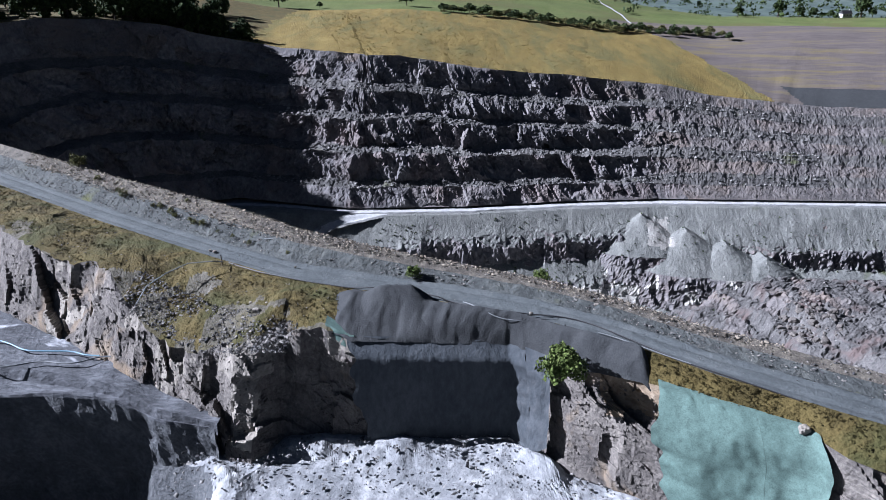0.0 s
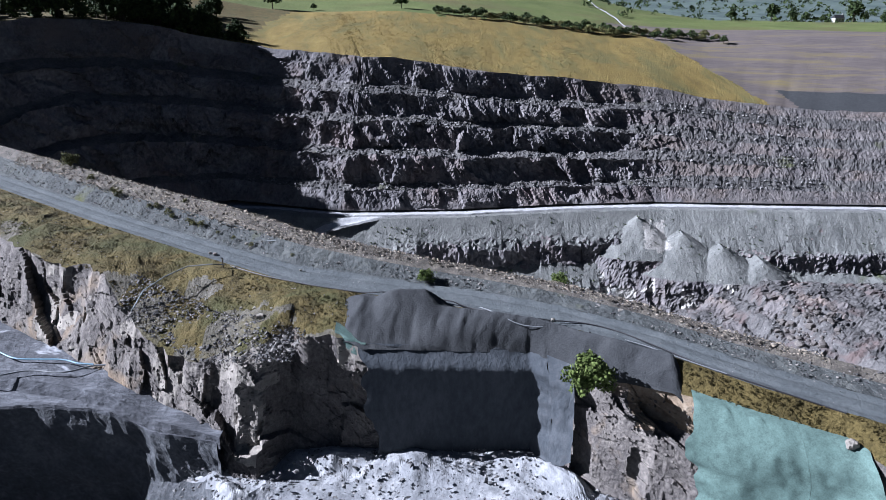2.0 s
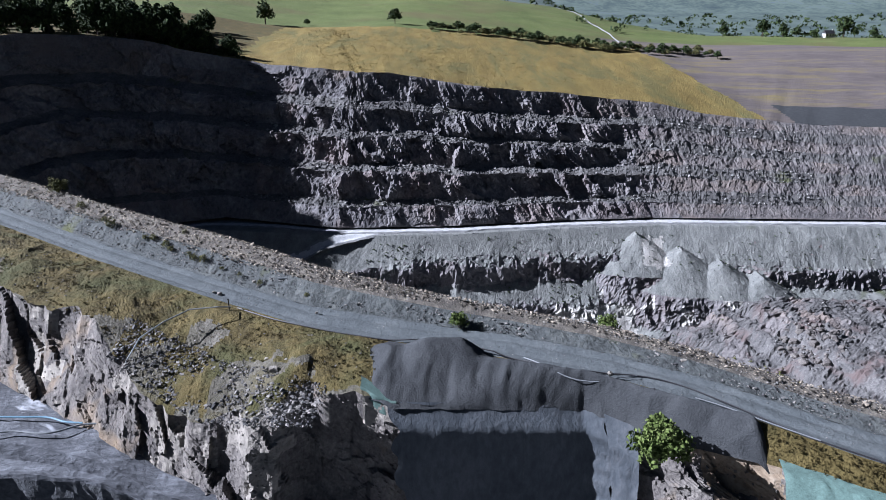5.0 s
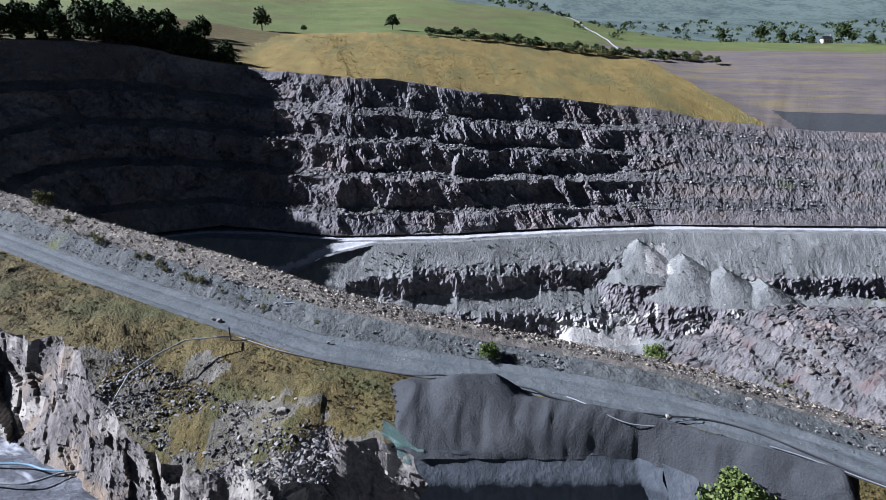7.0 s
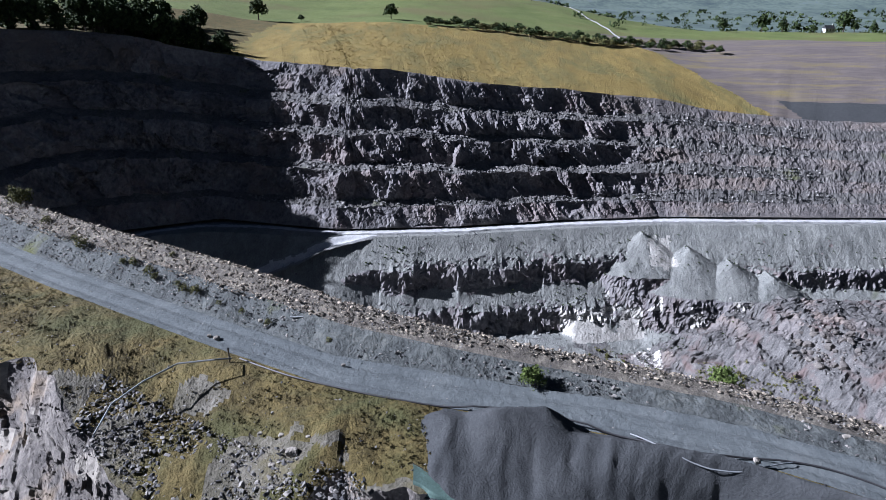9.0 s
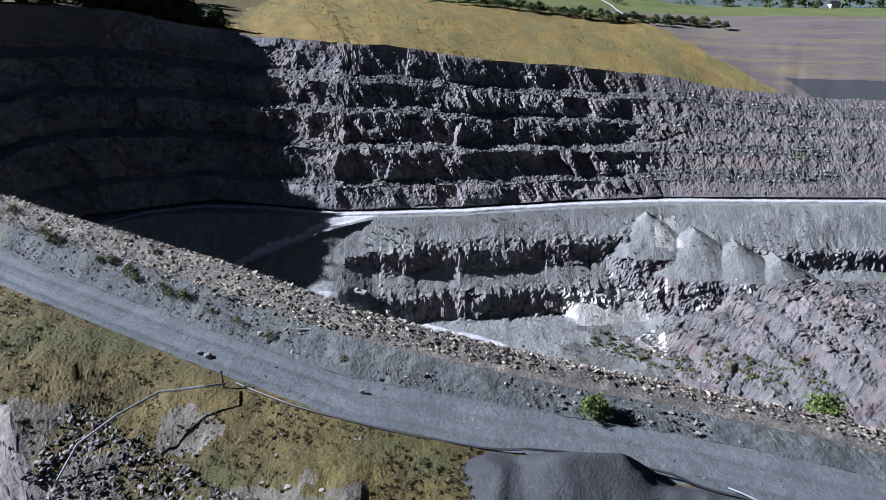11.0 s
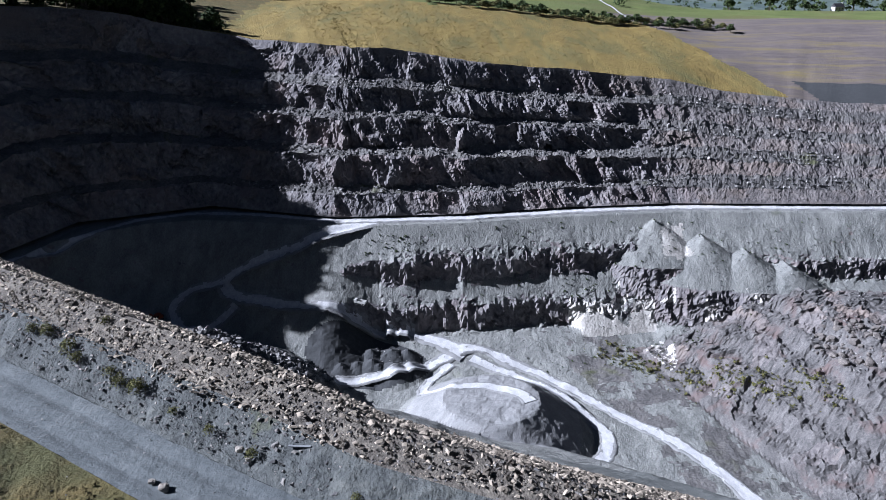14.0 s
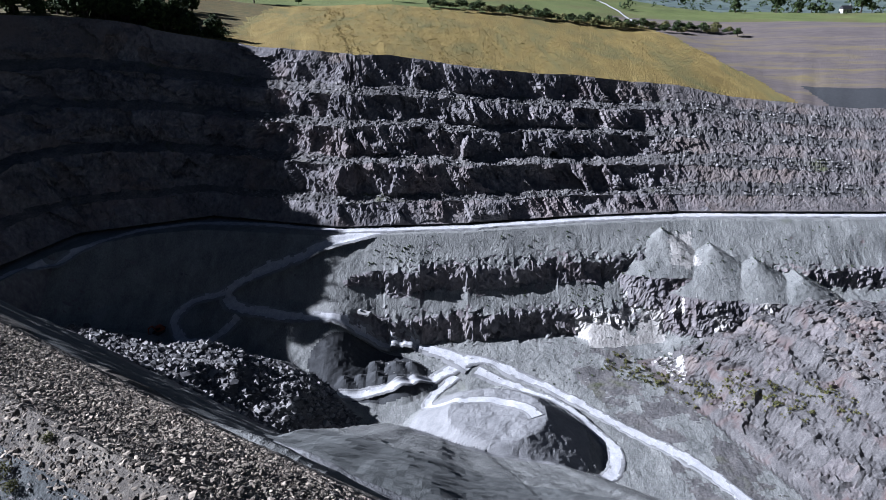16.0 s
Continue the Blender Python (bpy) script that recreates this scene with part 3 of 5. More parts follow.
def band(d0, z0, d1, z1, count, bulge=0.0, relief=None):
    """Strip of ground between two lines parallel to the track (offset and height of each, by station)."""
    f = np.linspace(0, 1, count)[None]
    d = d0[:, None] * (1 - f) + d1[:, None] * f
    z = z0[:, None] * (1 - f) + z1[:, None] * f + bulge * np.sin(np.pi * f)
    x = np.repeat(nx_[:, None], count, 1)
    y = track_y(x) + d
    P = np.stack([x, y, z], -1)
    return P + (relief(P, f) if relief else 0)


tz = line(TRACK_Z, nx_)
cr = line(CREST_Z, nx_)
one = np.ones_like(nx_)
kd = line(CREST_D, nx_)
HALF = 1.45


def up(amount):
    return np.array([0, 0, 1.0]) * amount[..., None]


sheet("near_track", band(HALF * one, tz, -HALF * one, tz, 15, relief=lambda P, f: up(0.05 * fbm(P[..., 0] * 0.4, P[..., 1] * 2.0, 0, 3, 91) - 0.10 * np.exp(-((np.abs(f - 0.5) - 0.24) / 0.07) ** 2) + 0.03 * fbm(P[..., 0] * 3, P[..., 1] * 3, 0, 2, 92))), M_TRACK, label="grey gravel vehicle track along the quarry ridge", category="road", kind="structure")
sheet("track_shoulder", band(0.7 * kd, tz + (cr - tz) * 0.6, HALF * one, tz, 26, relief=lambda P, f: up((0.32 * fbm(P[..., 0] * 0.35, P[..., 1] * 0.35, 0, 4, 93) + 0.12 * fbm(P[..., 0] * 1.7, P[..., 1] * 1.7, 0, 3, 94)) * np.sin(np.pi * f) ** 0.5)), M_SHOULDER, flat=True, label="loose grey gravel bank beside the track", category="gravel bank", kind="structure")
sheet("bank_top", band(kd, cr, 0.7 * kd, tz + (cr - tz) * 0.6, 14, relief=lambda P, f: up((0.2 * fbm(P[..., 0] * 0.5, P[..., 1] * 0.5, 0, 4, 98)) * np.sin(np.pi * f) ** 0.5)), M_SCREE, flat=True, label="brown stony top of the gravel bank", category="scree", kind="structure")
sheet("ridge_crest", band(26.0 * one, cr - 17.5, kd, cr, 80, relief=lambda P, f: up(((0.6 + 0.3 * (1 - smooth(-24, -10, P[..., 0]))) * np.sin(np.pi * f) ** 0.6 * (0.35 + 0.65 * f) + 0.3 * fbm(P[..., 0] * 0.5, P[..., 1] * 0.5, 0, 4, 95) + 0.16 * fbm(P[..., 0] * 2.2, P[..., 1] * 2.2, 0, 3, 195)) * np.sin(np.pi * f) ** 0.3)), M_SCREE, flat=True, label="brown slaty scree on the crest of the ridge", category="scree", kind="structure")
ragged = (0.9 * fbm(nx_ * 0.3, 0, 0, 3, 99) + 0.45 * fbm(nx_ * 1.2, 0, 0, 3, 100)) * (1 - smooth(-10, -8.5, nx_))
cd, cz = -line(CLIFF_D, nx_) - ragged, line(CLIFF_Z, nx_) - 0.25 * ragged
fd, fz = -line(FOOT_D, nx_), line(FOOT_Z, nx_)
verge_relief = lambda P, f: up((0.45 * fbm(P[..., 0] * 0.3, P[..., 1] * 0.3, 0, 4, 96) + 0.2 * fbm(P[..., 0] * 1.2, P[..., 1] * 1.2, 0, 3, 97)) * np.sin(np.pi * f) ** 0.5 * (1 - 0.8 * smooth(-12, -9, P[..., 0]) * (1 - smooth(10, 12, P[..., 0]))))
verge_points = band(-HALF * one, tz, cd, cz, 36, 0.35, verge_relief)
verge = sheet("grass_verge", verge_points, M_TURF, flat=True, label="rough yellow-brown turf between track and cliff", category="turf", kind="structure")
verge.data.materials.append(M_STONY)
vx, vf = verge_points[:-1, :-1, 0], np.linspace(0, 1, 35)[None]
vn = fbm(vx * 0.25, verge_points[:-1, :-1, 1] * 0.25, 0, 4, 109)
stony = vf + 0.9 * vn > 0.95 + 0.3 * (1 - smooth(-30, -26, vx)) - 0.36 * np.exp(-((vx + 18.5) / 4.5) ** 2) + 0.6 * smooth(8, 10, vx)
verge.data.polygons.foreach_set("material_index", stony.reshape(-1).astype(np.int32).tolist())


def cliff_relief(P, f):
    x, y, z = P[..., 0], P[..., 1], P[..., 2]
    a = 0.7 * fbm(x * 0.12, z * 0.12, y * 0.1, 3, 101) + 0.62 * crag(x * 0.21 + z * 0.12, z * 0.2 - x * 0.06, 102, 1.6) + 0.26 * crag(x * 0.5 + z * 0.3, z * 0.46 - x * 0.15, 103, 1.8) + 0.07 * crag(x * 1.2 + z * 0.6, z * 1.15 - x * 0.3, 105, 1.8) + 0.03 * crag(x * 2.8, z * 2.8, 107)
    smooth_face = 1 - 0.95 * smooth(-8, -6, x) * (1 - smooth(4, 6, x)) - 0.45 * smooth(-13.8, -13, x) * (1 - smooth(-9, -7, x))
    a = a * smooth_face * np.sin(np.pi * np.clip(f, 0, 1)) ** 0.4
    return np.stack([0.3 * a, -a, 0.35 * a * np.sin(np.pi * f)], -1)


cliff_points = band(cd, cz, fd, fz, 84, 0.0, cliff_relief)
near_cliff = sheet("near_cliff", cliff_points, M_CLIFF, flat=True, label="jagged pale and dark rock cliff below the track", category="rock face", kind="structure")
near_cliff.data.materials.append(M_PALEROCK)
near_cliff.data.materials.append(M_SANDY)
ccx, ccz = cliff_points[:-1, :-1, 0], cliff_points[:-1, :-1, 2]
cj = fbm(ccx * 0.6, ccz * 0.6, 0, 3, 106)
slab = (np.abs(ccx + 15.4) < 1.9 + 0.8 * cj) & (np.abs(ccz + 24.9) < 1.5 + 0.6 * cj)
slab |= (np.abs(ccx + 15.0) < 0.9 + 0.6 * cj) & (ccz < -26) & (ccz > -30 + cj)
slab |= (ccx < -18) & (ccx > -36) & (cj > 0.3)
slab |= (ccx > -9.5) & (ccx < 5) & (ccz > -25.1 + 0.9 * cj)
sandy = (np.abs(ccx - 10.3) < 1.7 + 0.6 * cj) & (ccz > -26 + cj)
near_cliff.data.polygons.foreach_set("material_index", np.where(sandy, 2, np.where(slab, 1, 0)).reshape(-1).astype(np.int32).tolist())

# quarry floor in front of the near cliff
qx, qd = np.meshgrid(nx_, np.concatenate([np.linspace(0, 0.2, 50), np.linspace(0.22, 1, 40)]), indexing="ij")
qy = track_y(qx) - line(FOOT_D, qx) + 0.8 - qd * 95
drop = smooth(-15.2, -19, qx) * smooth(0.0, 0.06, qd)
qz = -31.2 - 7.5 * drop + 0.25 * fbm(qx * 0.3, qy * 0.3, 0, 4, 111) + 1.1 * np.exp(-((qd * 95 - 2.2) / 1.5) ** 2) * (0.35 + fbm(qx * 0.35, qy * 0.35, 1, 4, 112)) * (1 - drop)
qz = np.where(qd < 0.001, line(FOOT_Z, qx), qz)
floor = sheet("quarry_floor", np.stack([qx, qy, qz], -1), M_FLOOR, flat=True, label="pale crushed-stone floor below the near cliff", category="floor", kind="structure")

# dark rubble colour with painted shade where the floor drops away
floor.data.materials.append(M_SHADED_FACE)
floor.data.polygons.foreach_set("material_index", (drop[:-1, :-1] * (1 + 0.4 * fbm(qx * 0.5, qy * 0.5, 0, 3, 113)[:-1, :-1]) > 0.12).reshape(-1).astype(np.int32).tolist())

# rock terrace beside the near cliff: flat wet top and a sheer face to the lower pit
tx_ = np.arange(-75, -16.4, 0.25)
FRONT_Y = [(-75, 36), (-45, 36.5), (-33, 39), (-27, 39.2), (-23.5, 38.6), (-21.5, 38.2), (-19, 37.6), (-16.4, 36.9)]
tv = np.linspace(0, 1, 70)[None]
front = line(FRONT_Y, tx_)[:, None] + 0.5 * fbm(tx_[:, None] * 0.4, 0, 0, 3, 121)
rear = (track_y(tx_) - line(FOOT_D, tx_))[:, None] + 1.2
topz = -27.7 - 0.9 * smooth(-26, -20, tx_)[:, None] + 0 * tv
ty = np.where(tv < 0.5, rear + (front - rear) * tv * 2, front + 0.7 * (tv - 0.5) * 2)
tzv = np.where(tv < 0.5, topz, topz - (tv - 0.5) * 2 * 12)
rx = tx_[:, None] + 0 * tv
rel = 0.22 * fbm(rx * 0.5, ty * 0.5, tzv * 0.5, 4, 122) + 0.35 * blocky(rx * 0.4, tzv * 0.4, ty * 0.2, 123) * smooth(0.46, 0.56, tv)
step = -0.8 * smooth(0.62, 0.66, (ty - front) / (rear - front) * -1 + 1) * (tv < 0.5) * smooth(0.48, 0.4, tv)
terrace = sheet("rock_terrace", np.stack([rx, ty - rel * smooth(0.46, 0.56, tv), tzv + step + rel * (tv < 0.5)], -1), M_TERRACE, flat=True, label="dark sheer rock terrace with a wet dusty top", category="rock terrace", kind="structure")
# below the edge, the colour with shade painted in and no pale patches
terrace.data.materials.append(M_SHADED_FACE)
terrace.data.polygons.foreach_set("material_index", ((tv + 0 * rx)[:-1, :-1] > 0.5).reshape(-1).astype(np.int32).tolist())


def land_z(x, y):
    """Height of the land behind the rim at plan points."""
    x, y = np.atleast_1d(np.asarray(x, float)), np.atleast_1d(np.asarray(y, float))
    a = np.arctan2(g0[:, 0] - HUB[0], g0[:, 1] - HUB[1])
    q = np.arctan2(x - HUB[0], y - HUB[1])
    r = np.hypot(x - HUB[0], y - HUB[1]) - np.interp(q, a, gd)
    return ground_z(x, y, r, np.interp(q, a, g0[:, 2]))


# ---- small helpers for things ----
def solid(name, verts, faces, material, parent=None, **tags):
    return mesh_object(name, verts, faces, material, parent, flat=True, **tags)


def plain(name, color, rough=0.6, metal=0.0, vary=0.25, scale=3.0):
    m = mat(name, [tuple(c * (1 - vary) for c in color), color, tuple(min(1, c * (1 + vary)) for c in color)], scale, rough, bump=0.15)
    m.node_tree.nodes["Principled BSDF"].inputs["Metallic"].default_value = metal
    return m


def box(x0, x1, y0, y1, z0, z1, bevel=0.0):
    """Box with cut corners as arrays of vertices and faces."""
    bm = bmesh.new()
    bmesh.ops.create_cube(bm, size=1)
    for v in bm.verts:
        v.co = Vector((x0 + (v.co.x + 0.5) * (x1 - x0), y0 + (v.co.y + 0.5) * (y1 - y0), z0 + (v.co.z + 0.5) * (z1 - z0)))
    if bevel:
        bmesh.ops.bevel(bm, geom=bm.edges[:], offset=bevel, segments=2, affect="EDGES")
    bm.verts.index_update()
    out = [tuple(v.co) for v in bm.verts], [[v.index for v in f.verts] for f in bm.faces]
    bm.free()
    return out


def join(*pieces):
    V, F = [], []
    for v, f in pieces:
        F += [[i + len(V) for i in q] for q in f]
        V += [tuple(p) for p in v]
    return V, F


def tube(points, radius, sides=6):
    """Round tube through points; radius may be a list."""
    P = [Vector(p) for p in points]
    R = radius if isinstance(radius, (list, tuple)) else [radius] * len(P)
    V, F = [], []
    for i, p in enumerate(P):
        t = (P[min(i + 1, len(P) - 1)] - P[max(i - 1, 0)]).normalized()
        a = t.cross(Vector((0.3, 0.2, 1) if abs(t.z) < 0.9 else (1, 0, 0))).normalized()
        b = t.cross(a)
        for k in range(sides):
            g = 2 * math.pi * k / sides
            V.append(tuple(p + R[i] * (math.cos(g) * a + math.sin(g) * b)))
        if i:
            o = (i - 1) * sides
            F += [[o + k, o + (k + 1) % sides, o + sides + (k + 1) % sides, o + sides + k] for k in range(sides)]
    F += [list(range(sides))[::-1], [len(V) - sides + k for k in range(sides)]]
    return V, F


def disc_wheel(cx, cy, cz, r, w, sides=14):
    return tube([(cx - w / 2, cy, cz), (cx - w * 0.35, cy, cz), (cx + w * 0.35, cy, cz), (cx + w / 2, cy, cz)], [r * 0.88, r, r, r * 0.88], sides)


def near_z(x, y):
    """Height of the near ridge's ground."""
    x, y = np.asarray(x, float), np.asarray(y, float)
    d = y - track_y(x)
    kd_ = line(CREST_D, x)
    c, t = line(CREST_Z, x), line(TRACK_Z, x)
    k, kz = line(CLIFF_D, x), line(CLIFF_Z, x)
    far = c - (d - kd_) * 17.5 / (26 - kd_) + (0.6 + 0.3 * (1 - smooth(-24, -10, x))) * np.sin(np.pi * np.clip((26 - d) / (26 - kd_), 0, 1)) ** 0.9 * (0.35 + 0.65 * np.clip((26 - d) / (26 - kd_), 0, 1))
    mid = t + (c - t) * np.clip((d - HALF) / (kd_ - HALF), 0, 1)
    g = np.clip((-d - HALF) / np.maximum(k - HALF, 0.5), 0, 1)
    low = t + (kz - t) * g + 0.35 * np.sin(np.pi * g)
    return np.where(d > kd_, far, np.where(d > HALF, mid, np.where(d > -HALF, t, low)))


STONE_V = np.array([(1, 0, 0), (-1, 0, 0), (0, 1, 0), (0, -1, 0), (0, 0, 1), (0, 0, -0.7), (0.6, 0.6, 0.5), (-0.6, -0.5, 0.55)])
STONE_F = np.array([(0, 2, 6), (2, 4, 6), (4, 0, 6), (2, 1, 4), (1, 3, 7), (3, 4, 7), (4, 1, 7), (3, 0, 4), (2, 0, 5), (1, 2, 5), (3, 1, 5), (0, 3, 5)])


def stones(name, xyz, size, material, rng, flatness=0.55, parent=None, **tags):
    """Many broken stones as one mesh: centres, sizes, random turn and shape."""
    n = len(xyz)
    V = np.repeat(STONE_V[None], n, 0) * rng.uniform(0.6, 1.3, (n, 8, 1)) * rng.uniform(0.5, 1.2, (n, 1, 3)) * [1, 1, flatness]
    a, b = rng.uniform(0, 6.283, n), rng.normal(0, 0.45, n)
    ca, sa, cb, sb = np.cos(a), np.sin(a), np.cos(b), np.sin(b)
    x, y, z = V[..., 0], V[..., 1], V[..., 2]
    y, z = y * cb[:, None] - z * sb[:, None], y * sb[:, None] + z * cb[:, None]
    x, y = x * ca[:, None] - y * sa[:, None], x * sa[:, None] + y * ca[:, None]
    V = np.stack([x, y, z], -1) * size[:, None, None] + xyz[:, None]
    F = (STONE_F[None] + 8 * np.arange(n)[:, None, None]).reshape(-1, 3)
    return mesh_object(name, V.reshape(-1, 3), F, material, parent, flat=True, **tags)


def leaves(n, radii, rng, size, shell=0.55, lump=0.35, base=0.0):
    """Crown of n small leaf clumps (bent quads) in an uneven rounded volume around the origin."""
    d = rng.normal(size=(n, 3))
    d /= np.linalg.norm(d, axis=1, keepdims=True)
    d[:, 2] = np.where(d[:, 2] < -0.5, -d[:, 2], d[:, 2])
    r = shell + (1 - shell) * rng.random(n) ** 0.5
    r *= 1 + lump * value_noise(d[:, 0] * 2.2 + 9 * base, d[:, 1] * 2.2, d[:, 2] * 2.2, 5)
    c = d * r[:, None] * np.array(radii)
    u = rng.normal(size=(n, 3))
    u /= np.linalg.norm(u, axis=1, keepdims=True)
    w = np.cross(u, d + 0.6 * rng.normal(size=(n, 3)))
    w /= np.linalg.norm(w, axis=1, keepdims=True) + 1e-6
    s = (size * rng.uniform(0.6, 1.4, n))[:, None]
    bend = 0.35 * np.cross(u, w)
    V = np.stack([c - u * s - w * s * 0.6, c + u * s - w * s * 0.6 + bend * s, c + u * s * 0.7 + w * s * 0.7, c - u * s * 0.8 + w * s * 0.6 + bend * s], 1).reshape(-1, 3)
    return V, (np.arange(4)[None] + 4 * np.arange(n)[:, None])


M_LEAF = mat("bright_leaves", [(0.07, 0.1, 0.02), (0.14, 0.2, 0.045), (0.24, 0.3, 0.09)], 0.6, bump=0, fine=5, island=0.5)
M_SHRUB = mat("dry_shrub", [(0.07, 0.08, 0.025), (0.15, 0.155, 0.05), (0.26, 0.24, 0.09)], 0.6, bump=0, fine=5, island=0.5)
M_TREE = mat("tree_leaves", [(0.02, 0.04, 0.012), (0.05, 0.08, 0.02), (0.09, 0.13, 0.035)], 0.1, bump=0, fine=5, island=0.6)
M_BARK = plain("bark", (0.1, 0.08, 0.06), 0.9)
M_STONE = mat("loose_stone", [(0.09, 0.09, 0.095), (0.2, 0.195, 0.19), (0.36, 0.34, 0.32)], 0.6, bump=0.4, island=0.9)
M_BROWNSTONE = mat("slaty_stone", [(0.14, 0.121, 0.099), (0.33, 0.285, 0.23), (0.56, 0.485, 0.39)], 0.6, bump=0.4, island=0.9)
M_TALUSSTONE = mat("talus_stone", [(0.1, 0.1, 0.105), (0.22, 0.22, 0.225), (0.42, 0.41, 0.4)], 0.3, bump=0.4, island=0.9)
rng = np.random.default_rng(7)


def bush(x, y, z, r, label, material=M_LEAF, n=1300, seed=1):
    root = new("bush")
    root.location = (x * U, y * U, z * U)
    g = np.random.default_rng(seed)
    stems = [tube([(0, 0, -0.1 * r), (0.2 * r * math.cos(a), 0.2 * r * math.sin(a), 0.5 * r), (0.5 * r * math.cos(a), 0.5 * r * math.sin(a), 1.0 * r)], [0.05 * r, 0.035 * r, 0.012 * r], 5) for a in g.uniform(0, 6.28, 5)]
    solid("stem", *join(*stems), M_BARK, root)
    V, F = leaves(n, (r, r, r * 0.95), g, 0.075 * r, 0.3, 0.5, seed)
    V[:, 2] += r * 0.8
    mesh_object("crown", V, F, material, root, flat=True)
    return tagged(root, label, "bush", "bushes on the ridge")


def tree(name, h, r, seed, material=M_TREE, n=420):
    """A broadleaf tree at the origin, in plan units."""
    root = new(name)
    g = np.random.default_rng(seed)
    trunk = tube([(0, 0, -0.05 * h), (0.01 * h, 0, 0.25 * h), (-0.01 * h, 0.01 * h, 0.5 * h), (0, 0, 0.8 * h)], [0.035 * h, 0.028 * h, 0.018 * h, 0.006 * h], 7)
    limbs = [tube([(0, 0, hh * h), (0.4 * r * math.cos(a), 0.4 * r * math.sin(a), (hh + 0.12) * h), (0.75 * r * math.cos(a), 0.75 * r * math.sin(a), (hh + 0.2) * h)], [0.014 * h, 0.009 * h, 0.003 * h], 5) for a, hh in zip(g.uniform(0, 6.28, 7), g.uniform(0.28, 0.6, 7))]
    solid("trunk", *join(trunk, *limbs), M_BARK, root)
    parts_ = []
    for k in range(7):
        V, F = leaves(n // 7, (r * 0.55, r * 0.55, h * 0.22), g, 0.085 * r + 0.02 * h, 0.4, 0.5, seed + k)
        a = 2 * math.pi * k / 6
        off = (0, 0, 0.8 * h) if k == 6 else (0.48 * r * math.cos(a), 0.48 * r * math.sin(a), h * (0.5 + 0.14 * math.sin(k * 2.3 + seed)))
        parts_.append((V + off, F.tolist()))
    V, F = join(*parts_)
    mesh_object("crown", np.array(V), F, material, root, flat=True)
    return root


# ---- the ridge: bushes, heap, nets, stones ----
bush(6.0, 36.6, -24.3, 1.25, "bright green round bush on the cliff edge", n=3200, seed=3)
bush(-3.9, 47.6, float(near_z(-3.9, 47.6)) - 0.1, 0.62, "small green bush on the gravel bank", seed=4)
bush(5.9, 48.3, float(near_z(5.9, 48.3)) - 0.1, 0.75, "low green bush on the gravel shoulder", seed=5)
bush(-41.8, 70.8, float(near_z(-41.8, 70.8)) - 0.1, 0.8, "scrubby bush on the gravel bank", M_SHRUB, seed=6)
SHRUBS = [(-28.7, 60.6, 0.34), (-29.6, 61.0, 0.28), (-26.7, 58.9, 0.3), (-27.3, 59.5, 0.36), (-24.3, 57.3, 0.33), (-23.4, 56.8, 0.4), (-24.9, 57.9, 0.25), (-20, 54.6, 0.22), (-18.2, 53.4, 0.24), (-14.4, 51.3, 0.2), (-26, 60.4, 0.25), (-33.5, 63.5, 0.5), (-38, 67.4, 0.42), (-34.6, 64.6, 0.3), (-21.6, 55.6, 0.2)]
for i, (x, y, r) in enumerate(SHRUBS):
    bush(x, y, float(near_z(x, y)) - 0.08, r, "straggly dry shrub among loose stones", M_SHRUB, 520, 20 + i)

hx = np.arange(-11.8, 12.2, 0.14)
hf = np.linspace(0, 1, 34)[None]
hd0, hd1 = -1.55 + 0 * hx, -line(CLIFF_D, hx) - 0.12 - 0.2 * np.abs(fbm(hx * 0.9, 0, 0, 3, 133))
hz0, hz1 = line(TRACK_Z, hx) + 0.02, line(CLIFF_Z, hx)
taper = (smooth(-11.6, -8.0, hx) * (1 - smooth(10.8, 12.2, hx)))[:, None]
X = hx[:, None] + 0 * hf
Y = track_y(X) + hd0[:, None] * (1 - hf) + hd1[:, None] * hf
fan = hz0[:, None] * (1 - hf) + hz1[:, None] * hf + (0.75 * smooth(0, 0.3, hf) * (1 - hf) ** 1.2 + 0.32 * np.sin(np.pi * hf)) * taper - 1.3 * (1 - taper)
ridge_x = np.maximum(np.abs(X + 4.9) - 1.1, 0)
cone = -21.25 - 0.6 * np.hypot(ridge_x, (Y - 44.0) * 1.1) - 0.1 * np.hypot(ridge_x, Y - 44) ** 0.5
gull = (0.3 * fbm(X * 0.5 + 0.9 * hf, hf * 0.5, 0, 3, 131, True) + 0.1 * fbm(X * 2.2 + 1.5 * hf, hf * 0.9, 0, 2, 134)) * smooth(0.05, 0.5, hf) * (1 - smooth(0.75, 1.0, hf))
Z = np.maximum(fan, cone) + gull * taper + 0.03 * fbm(X * 4, Y * 4, 0, 2, 132)
Z = np.where(hf > 0.985, np.minimum(Z, hz1[:, None]), Z)
sheet("aggregate_fan", np.stack([X, Y, Z], -1), M_HEAP, label="smooth fan of dark tipped aggregate spilling to the cliff edge", category="aggregate", kind="stuff")

FAN = np.stack([X, Y, Z], -1).reshape(-1, 3)


def fan_z(x, y):
    """Height of the tipped aggregate, or of the ridge where there is none."""
    out = near_z(x, y)
    for i, (a, b) in enumerate(zip(x, y)):
        d = np.hypot(FAN[:, 0] - a, FAN[:, 1] - b)
        k = int(np.argmin(d))
        if d[k] < 0.4:
            out[i] = max(out[i], FAN[k, 2])
    return out


M_IRON = plain("dark_iron", (0.05, 0.05, 0.055), 0.6)
M_NET = plain("green_netting", (0.16, 0.25, 0.225), 0.85, vary=0.4, scale=1.2)
